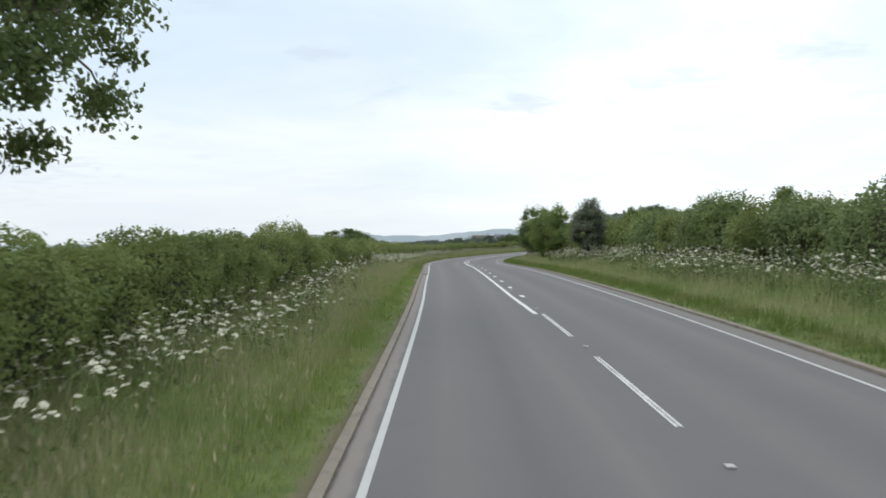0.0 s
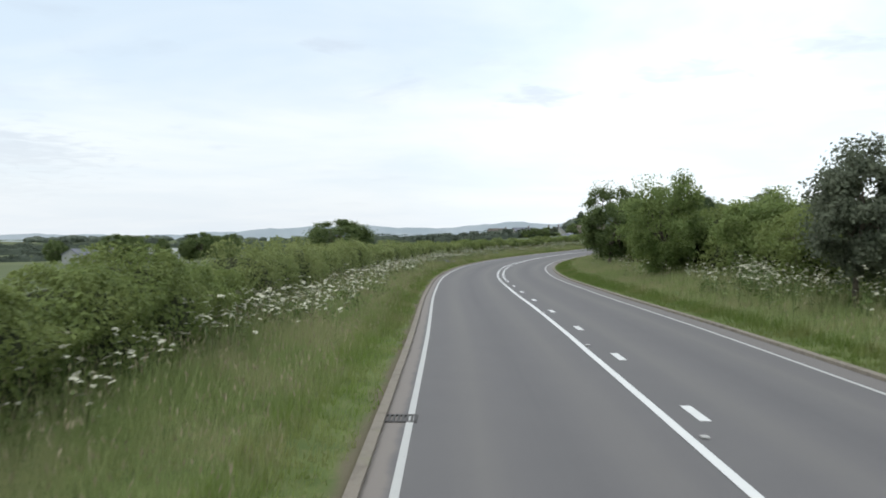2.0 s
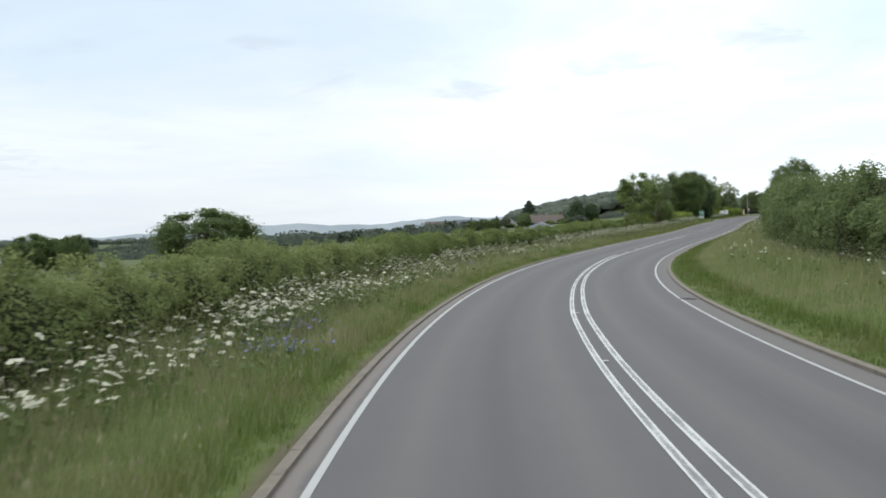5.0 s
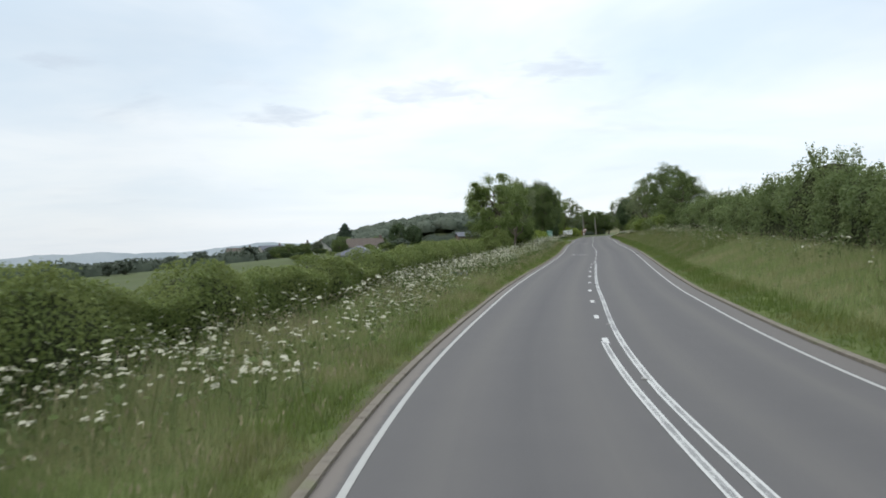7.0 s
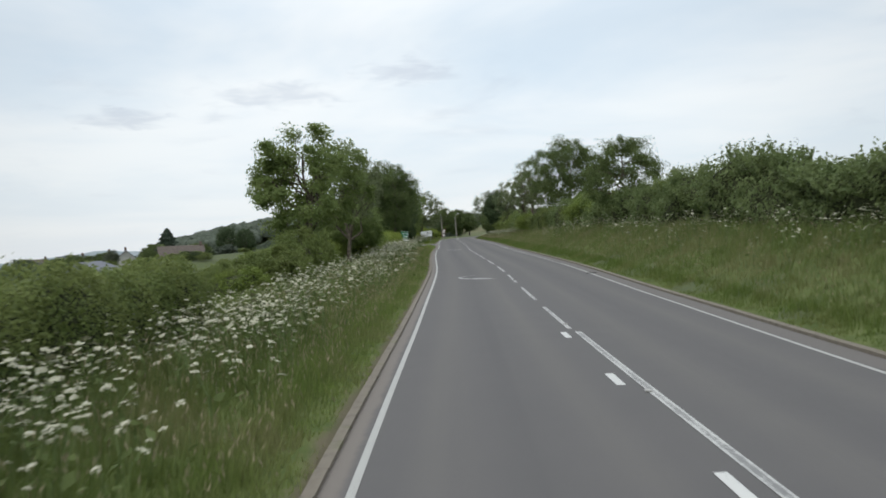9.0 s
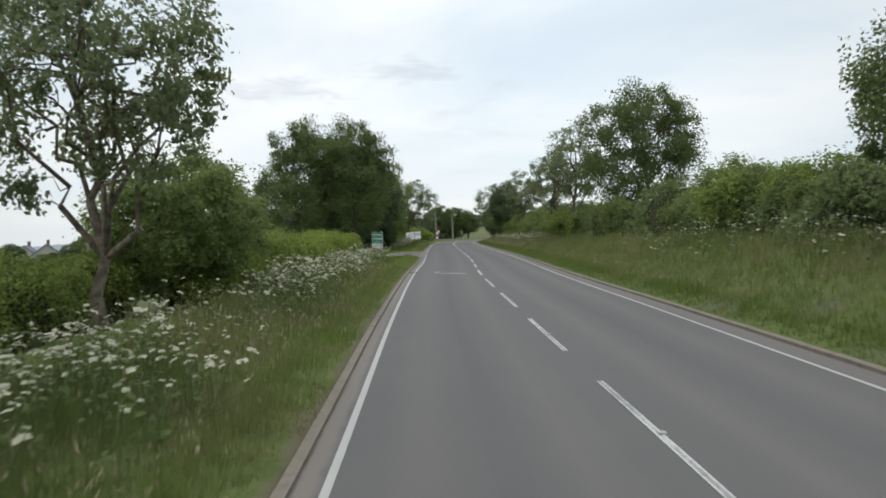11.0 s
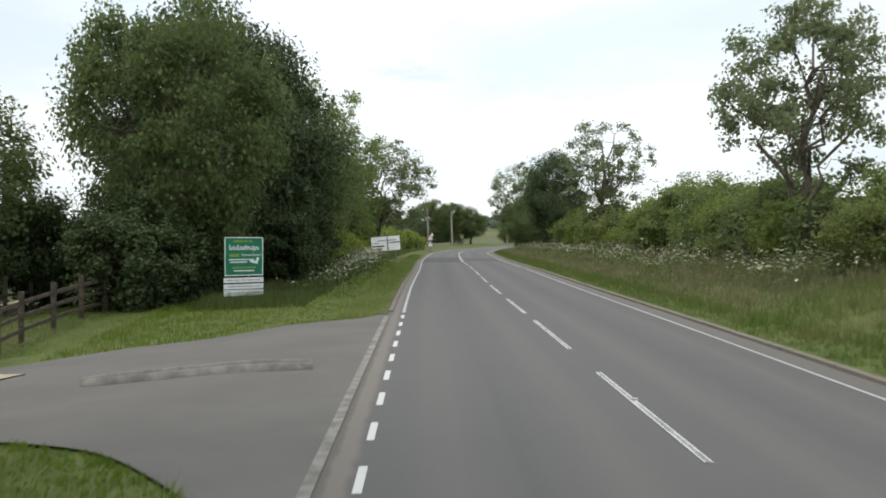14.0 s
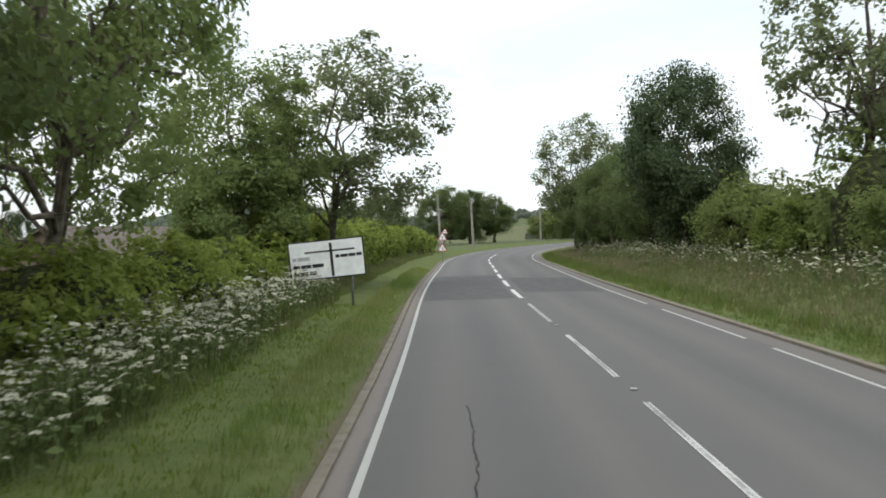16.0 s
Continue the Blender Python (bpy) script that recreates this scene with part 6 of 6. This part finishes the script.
def warning_sign(at, label, plates):
    z = float(ground_height(np.array([at[0]]), np.array([at[1]]))[0])
    t = thing("warning_sign", (at[0], at[1], z), label, "road sign", turn=-0.45, group="warning signs by the bend")
    post(t, 0, 0.05, -0.1, 2.5, 0.04, M_STEEL)
    for k in range(plates):
        zc = 2.15 - 0.85 * k
        for nm, r, mat, y in (("red_triangle", 0.44, M_RED, 0.0), ("white_triangle", 0.345, M_WHITE, -0.012)):
            bm = bmesh.new()
            bmesh.ops.create_circle(bm, cap_ends=True, segments=3, radius=r, matrix=Matrix.Rotation(radians(90), 4, "X") @ Matrix.Rotation(radians(180), 4, "Z"))
            ext = bmesh.ops.extrude_face_region(bm, geom=bm.faces[:])
            bmesh.ops.translate(bm, verts=[g for g in ext["geom"] if isinstance(g, bmesh.types.BMVert)], vec=(0, 0.01, 0))
            zmax = max(v.co.z for v in bm.verts)
            zmin = min(v.co.z for v in bm.verts)
            if abs(zmin) > zmax:
                bmesh.ops.scale(bm, verts=bm.verts, vec=(1, 1, -1))
            o = part(nm, bm_mesh(nm, bm, mat), t)
            o.location = (0, y, zc)
        bar(t, 0, zc - 0.02, 0.06, 0.22, M_BLACK, -0.02, "symbol")


warning_sign((114.8, 392.3), "two stacked red-bordered warning triangles on a post", 2)
warning_sign((129.3, 424.0), "red-bordered warning triangle on a post", 1)


def pole(at, h, lean, label):
    z = float(ground_height(np.array([at[0]]), np.array([at[1]]))[0])
    t = thing("utility_pole", (at[0], at[1], z), label, "utility pole", group="utility poles")
    v, f = tube(np.array([[0, 0, -0.2], [lean * 0.5, 0, h / 2], [lean, 0, h]]), [0.16, 0.14, 0.11], 10)
    part("shaft", fast_mesh("shaft", v, f, M_POLE, smooth_shade=True), t)
    v, f = tube(np.array([[lean, 0, h], [lean, 0, h + 0.05], [lean, 0, h + 0.09]]), [0.12, 0.09, 0.01], 10)
    part("cap", fast_mesh("cap", v, f, M_STEEL), t)


pole((131.0, 429.0), 6.6, -0.35, "leaning grey wooden utility pole beside the verge")
pole((134.6, 427.4), 6.0, -0.25, "grey wooden utility pole beside the verge")
pole((164.5, 462.5), 5.5, -0.1, "grey wooden utility pole beyond the bend")

# ---- fence and gate of the entrance ----
post_me = bm_mesh("post", box_bm(0.13, 0.13, 1.35, 0.012, (0, 0, 0.575)), M_TIMBER)


def rail_fence(label, pts, step=1.8, rails=3, height=1.05):
    """Post-and-rail fence along world places."""
    o = Vector((*pts[0], 0))
    t = tagged(new("fence"), label, "fence")
    t.location = o
    posts = []
    for (x0, y0), (x1, y1) in zip(pts, pts[1:]):
        n = max(1, int(round(math.hypot(x1 - x0, y1 - y0) / step)))
        posts += [(x0 + (x1 - x0) * k / n, y0 + (y1 - y0) * k / n) for k in range(n)]
    posts.append(pts[-1])
    zs = [float(ground_height(np.array([x]), np.array([y]))[0]) for x, y in posts]
    for (x, y), z in zip(posts, zs):
        p = part("post", post_me, t)
        p.location = (x - o.x, y - o.y, z)
    for k in range(rails):
        hh = height * (0.32 + 0.31 * k)
        for (a, za), (b, zb) in zip(zip(posts, zs), zip(posts[1:], zs[1:])):
            d = Vector((b[0] - a[0], b[1] - a[1], zb - za))
            me = bm_mesh("rail", box_bm(d.length + 0.06, 0.045, 0.095, 0.008), M_TIMBER)
            r = part("rail", me, t)
            r.matrix_local = Matrix.Translation(Vector((a[0] - o.x, a[1] - o.y, za + hh)) + d / 2) @ d.to_track_quat("X", "Z").to_matrix().to_4x4()
    return t


def rp(s, lat):
    p = on_road(s, lat)
    return (float(p[0]), float(p[1]))


rail_fence("weathered brown timber post-and-rail fence beside the entrance", [rp(320.9, -11.85), rp(324.3, -12.3), rp(335.0, -12.1)], 1.75)
rail_fence("weathered brown timber fence along the gravel drive", [rp(328.0, -15.2), rp(336.0, -15.6), rp(345.0, -15.7)], 2.2, rails=2)
rail_fence("weathered brown timber paddock fence", [rp(326.6, -18.2), rp(329.1, -18.4), rp(333.3, -19.6), rp(346.0, -20.4)], 2.0, rails=2)
gp = rp(320.4, -11.7)
big = thing("gate_post", (*gp, float(ground_height(np.array([gp[0]]), np.array([gp[1]]))[0])), "thick weathered timber gate post", "post")
part("shaft", bm_mesh("shaft", box_bm(0.22, 0.22, 1.62, 0.02, (0, 0, 0.74)), M_TIMBER), big)


def field_gate(a, b, label):
    """A galvanised five-bar gate between two places."""
    z = float(ground_height(np.array([a[0]]), np.array([a[1]]))[0])
    ang = math.atan2(b[1] - a[1], b[0] - a[0])
    ln = math.hypot(b[0] - a[0], b[1] - a[1])
    t = thing("field_gate", (a[0], a[1], z), label, "gate", turn=ang)
    for k, zz in enumerate((0.25, 0.42, 0.60, 0.82, 1.08)):
        v, f = tube(np.array([[0, 0, zz], [ln / 2, 0, zz], [ln, 0, zz]]), [0.02] * 3, 8)
        part("bar", fast_mesh("bar", v, f, M_STEEL, smooth_shade=True), t)
    for x in (0.02, ln * 0.5, ln - 0.02):
        v, f = tube(np.array([[x, 0, 0.2], [x, 0, 0.65], [x, 0, 1.12]]), [0.022] * 3, 8)
        part("stile", fast_mesh("stile", v, f, M_STEEL, smooth_shade=True), t)
    for x in (0.25, ln - 0.25):
        v, f = tube(np.array([[x, 0, -0.06], [x, 0, 0.1], [x, 0, 0.25]]), [0.02] * 3, 8)
        part("leg", fast_mesh("leg", v, f, M_STEEL, smooth_shade=True), t)


field_gate(rp(320.7, -12.0), rp(323.8, -13.3), "open galvanised steel field gate folded against the fence")

# ---- buildings across the fields ----
M_BRICK = plain("dull_brick", (0.15, 0.108, 0.09), 0.9, 0.15, scale=2.5, vary=0.25, bump=0.2)
M_RENDER = plain("pale_render", (0.40, 0.39, 0.36), 0.9, 0.15, scale=1.5, vary=0.1, bump=0.05)
M_SLATE = plain("grey_slate_roof", (0.10, 0.105, 0.125), 0.6, 0.35, scale=3, vary=0.25, bump=0.2)
M_PALE = plain("pale_green_glazing", (0.30, 0.34, 0.32), 0.5, 0.3, scale=3, vary=0.2, bump=0.1)
M_TILE = plain("brown_tile_roof", (0.115, 0.095, 0.082), 0.85, 0.2, scale=3, vary=0.3, bump=0.2)
M_CLAD = plain("grey_green_cladding", (0.27, 0.28, 0.26), 0.7, 0.25, scale=2, vary=0.12, bump=0.05)
M_PANE = plain("dark_window_glass", (0.03, 0.035, 0.04), 0.08, 0.5, scale=2, vary=0.1, bump=0)


def roof_mesh(l, w, rise, over, thick, mat, name="roof", hip=0.0):
    bm = bmesh.new()
    hw, hl = w / 2 + over, l / 2 + over
    drop = rise * over / (w / 2)
    prof = [(-hw, -drop), (0, rise), (hw, -drop), (hw, -drop + thick), (0, rise + thick), (-hw, -drop + thick)]
    ends = [[bm.verts.new((x, y, z)) for y, z in prof] for x in (-hl, hl)]
    for k in (1, 4):
        ends[0][k].co.x += hip
    n = len(prof)
    for k in range(n):
        bm.faces.new((ends[0][k], ends[0][(k + 1) % n], ends[1][(k + 1) % n], ends[1][k]))
    for e, flip in ((ends[0], 1), (ends[1], 0)):
        a, b = (e[0], e[1], e[4], e[5]), (e[1], e[2], e[3], e[4])
        bm.faces.new(a if not flip else a[::-1])
        bm.faces.new(b if not flip else b[::-1])
    if hip:
        e = ends[0]
        bm.faces.new((e[0], e[1], e[2]))
        bm.faces.new((e[5], e[4], e[3]))
    bmesh.ops.recalc_face_normals(bm, faces=bm.faces)
    return bm_mesh(name, bm, mat)


def house(at, turn, l, w, eave, rise, wall, roof, label, chimneys=1, windows=3, floors=2, category="house", z=None, doors=False):
    if z is None:
        z = float(ground_height(np.array([at[0]]), np.array([at[1]]))[0])
    t = thing("house" if category == "house" else "shed", (at[0], at[1], z), label, category, turn=turn)
    bm = box_bm(l, w, eave + 0.4, 0.0, (0, 0, eave / 2 - 0.2))
    # gables
    for x in ((-l / 2, l / 2) if not doors else (l / 2,)):
        a = [bm.verts.new((x, -w / 2, eave)), bm.verts.new((x, w / 2, eave)), bm.verts.new((x, 0, eave + rise))]
        b = [bm.verts.new((x * 0.96, -w / 2, eave)), bm.verts.new((x * 0.96, w / 2, eave)), bm.verts.new((x * 0.96, 0, eave + rise))]
        bm.faces.new(a)
        bm.faces.new(b)
    part("wall", bm_mesh("wall", bm, wall), t)
    r = part("roof", roof_mesh(l, w, rise, 0.3, 0.14, roof, hip=2.0 if doors else 0.0), t)
    r.location = (0, 0, eave + 0.02)
    for c in range(chimneys):
        ch = part("chimney", bm_mesh("chimney", box_bm(0.6, 0.6, 1.5, 0.02), M_BRICK), t)
        ch.location = ((l / 2 - 0.6) * (1 if c == 0 else -1), 0, eave + rise + 0.3)
    for fl in range(floors):
        for k in range(windows):
            x = (k + 0.5) / windows * l - l / 2
            for sd in (-1, 1):
                wn = part("window", bm_mesh("window", box_bm(1.1, 0.1, 1.1, 0.01), M_WHITE), t)
                wn.location = (x, sd * (w / 2 + 0.02), eave - 3.4 + 2.5 * fl if floors > 1 else 1.2)
                pn = part("pane", bm_mesh("pane", box_bm(0.92, 0.03, 0.92), M_PANE), wn)
                pn.location = (0, sd * 0.05, 0)
    if doors:
        tr = part("corner_trim", bm_mesh("corner_trim", box_bm(0.12, 0.12, eave), M_BLACK), t)
        tr.location = (-l / 2, -w / 2, eave / 2)
        for sd in (-1, 1):
            ft = part("fascia", bm_mesh("fascia", box_bm(l + 0.5, 0.05, 0.14), M_BLACK), t)
            ft.location = (0, sd * (w / 2 + 0.3), eave - 0.06)
    return t


def shed():
    """Stable shed, its gable and one long side towards the road."""
    near, far = np.array((28.86, 259.7)), np.array((31.23, 270.7))
    d = (far - near) / np.linalg.norm(far - near)
    c = (near + far) / 2 + np.array([-d[1], d[0]]) * 2.7
    house((float(c[0]), float(c[1])), math.atan2(d[1], d[0]), float(np.linalg.norm(far - near)), 5.4, 2.0, 1.05, M_CLAD, M_SLATE,
          "grey clad stable shed with a slate-grey pitched roof", 0, 0, 0, "shed", doors=True, z=-2.85)


shed()
rail_fence("dark timber fence in front of a stable shed", [(18.0, 259.4), (29.6, 257.8)], 2.2, rails=2, height=0.55)
for x, y, a, l, wall, roof, txt, top, eave, rise in (
        (45.7, 449.6, 1.5, 7, M_RENDER, M_SLATE, "pale gabled house with a slate roof", 1.6, 4.6, 2.4),
        (41.5, 454.5, 1.4, 7, M_RENDER, M_SLATE, "pale gabled house with a slate roof", 1.3, 4.6, 2.4),
        (60.1, 448.5, -0.05, 12, M_BRICK, M_TILE, "long brick farmhouse with a faded brown roof", 2.2, 4.0, 2.8),
        (54.6, 423.6, 0.05, 10.5, M_CLAD, M_PALE, "long low greenhouse with a pale roof", -2.0, 1.6, 0.9),
        (35.8, 415.6, 0.2, 4.5, M_RENDER, M_PALE, "low white outbuilding among gardens", -2.9, 1.6, 0.7),
        (34.0, 520.0, 0.5, 10, M_RENDER, M_SLATE, "pale rendered house with a slate roof among trees", 0.8, 4.6, 2.4),
        (22.0, 530.0, -0.3, 10, M_BRICK, M_TILE, "brick cottage with a tiled roof among trees", 0.2, 4.4, 2.4),
        (1.4, 450.0, 0.7, 7, M_RENDER, M_TILE, "small white house alone in the fields", -4.6, 2.4, 2.2)):
    small = eave < 2
    z0 = min(top - eave - rise, float(ground_height(np.array([x]), np.array([y]))[0]))
    house((x, y), a, l, 6.0 if not small else 4.0, top - rise - z0, rise, wall, roof, txt, 0 if small else 1, 0 if small else 3, 0 if small else 2, z=z0)
house(rp(353.0, -28.5), heading(353) + 0.4, 4.6, 3.2, 1.5, 0.8, M_BRICK, M_SLATE, "small brick outbuilding with a slate roof behind paddock fences", 0, 0, 0, "outbuilding")
house((-90.0, 297.0), 0.1, 21.0, 7.0, 3.2, 1.3, M_CLAD, M_CLAD, "long low pale-roofed farm shed below the road", 0, 0, 0, "shed", z=-9.6)
house((-114.0, 316.0), 1.2, 10.0, 7.0, 4.0, 1.7, M_CLAD, M_SLATE, "grey-roofed barn below the road", 0, 0, 0, "shed", z=-11.6)
house(rp(399.0, -22.5), heading(399) + 1.3, 13.0, 8.0, 0.9, 2.0, M_BRICK, M_TILE, "low brick outbuilding with a brown tiled roof", 0, 2, 1, "outbuilding")

# ---- kerb stones ----


def kerbs(side, name, nearest):
    k = tagged(new(name), "worn low concrete kerb edged by grass", "kerb", kind="structure")
    bm = box_bm(0.125 if side < 0 else 0.17, 0.914, 0.22, 0.003)
    me = bm_mesh("kerb_stone", bm, M_KERB)
    rng = np.random.default_rng(7 if side > 0 else 8)
    a, b = nearest
    rest = []
    s = S0 + 0.5
    while s < S1 - 1:
        skip = side < 0 and 308.6 < s < 327.5
        if not skip:
            p = place(s, float(left_line(s)) - 0.365 if side < 0 else float(right_line(s)) + 0.66, (-0.062 if side < 0 else -0.05) + rng.normal(0, 0.0012))
            slope = math.atan2(float(place(s + 0.45, 0).z - place(s - 0.45, 0).z), 0.9)
            m = Matrix.Translation(p) @ Matrix.Rotation(heading(s) + rng.normal(0, 0.0012), 4, "Z") @ Matrix.Rotation(slope, 4, "X") @ Matrix.Rotation(rng.normal(0, 0.006), 4, "Y")
            if a < s < b:
                o = part("kerb_stone", me, k)
                o.matrix_world = m
            else:
                rest.append(m)
        s += 0.915
    base = np.array([v.co for v in me.vertices])
    quads = [tuple(p.vertices) for p in me.polygons]
    tri = []
    for q in quads:
        tri += [(q[0], q[i], q[i + 1]) for i in range(1, len(q) - 1)]
    tri = np.array(tri)
    vs = np.concatenate([base @ np.array(m.to_3x3()).T + np.array(m.translation) for m in rest])
    fs = np.concatenate([tri + i * len(base) for i in range(len(rest))])
    tagged(part("far_kerb_stones", fast_mesh("far_kerb_stones", vs, fs, M_KERB), k), kind="stuff")


kerbs(-1, "kerb_left", (2, 275))
kerbs(1, "kerb_right", (110, 383))
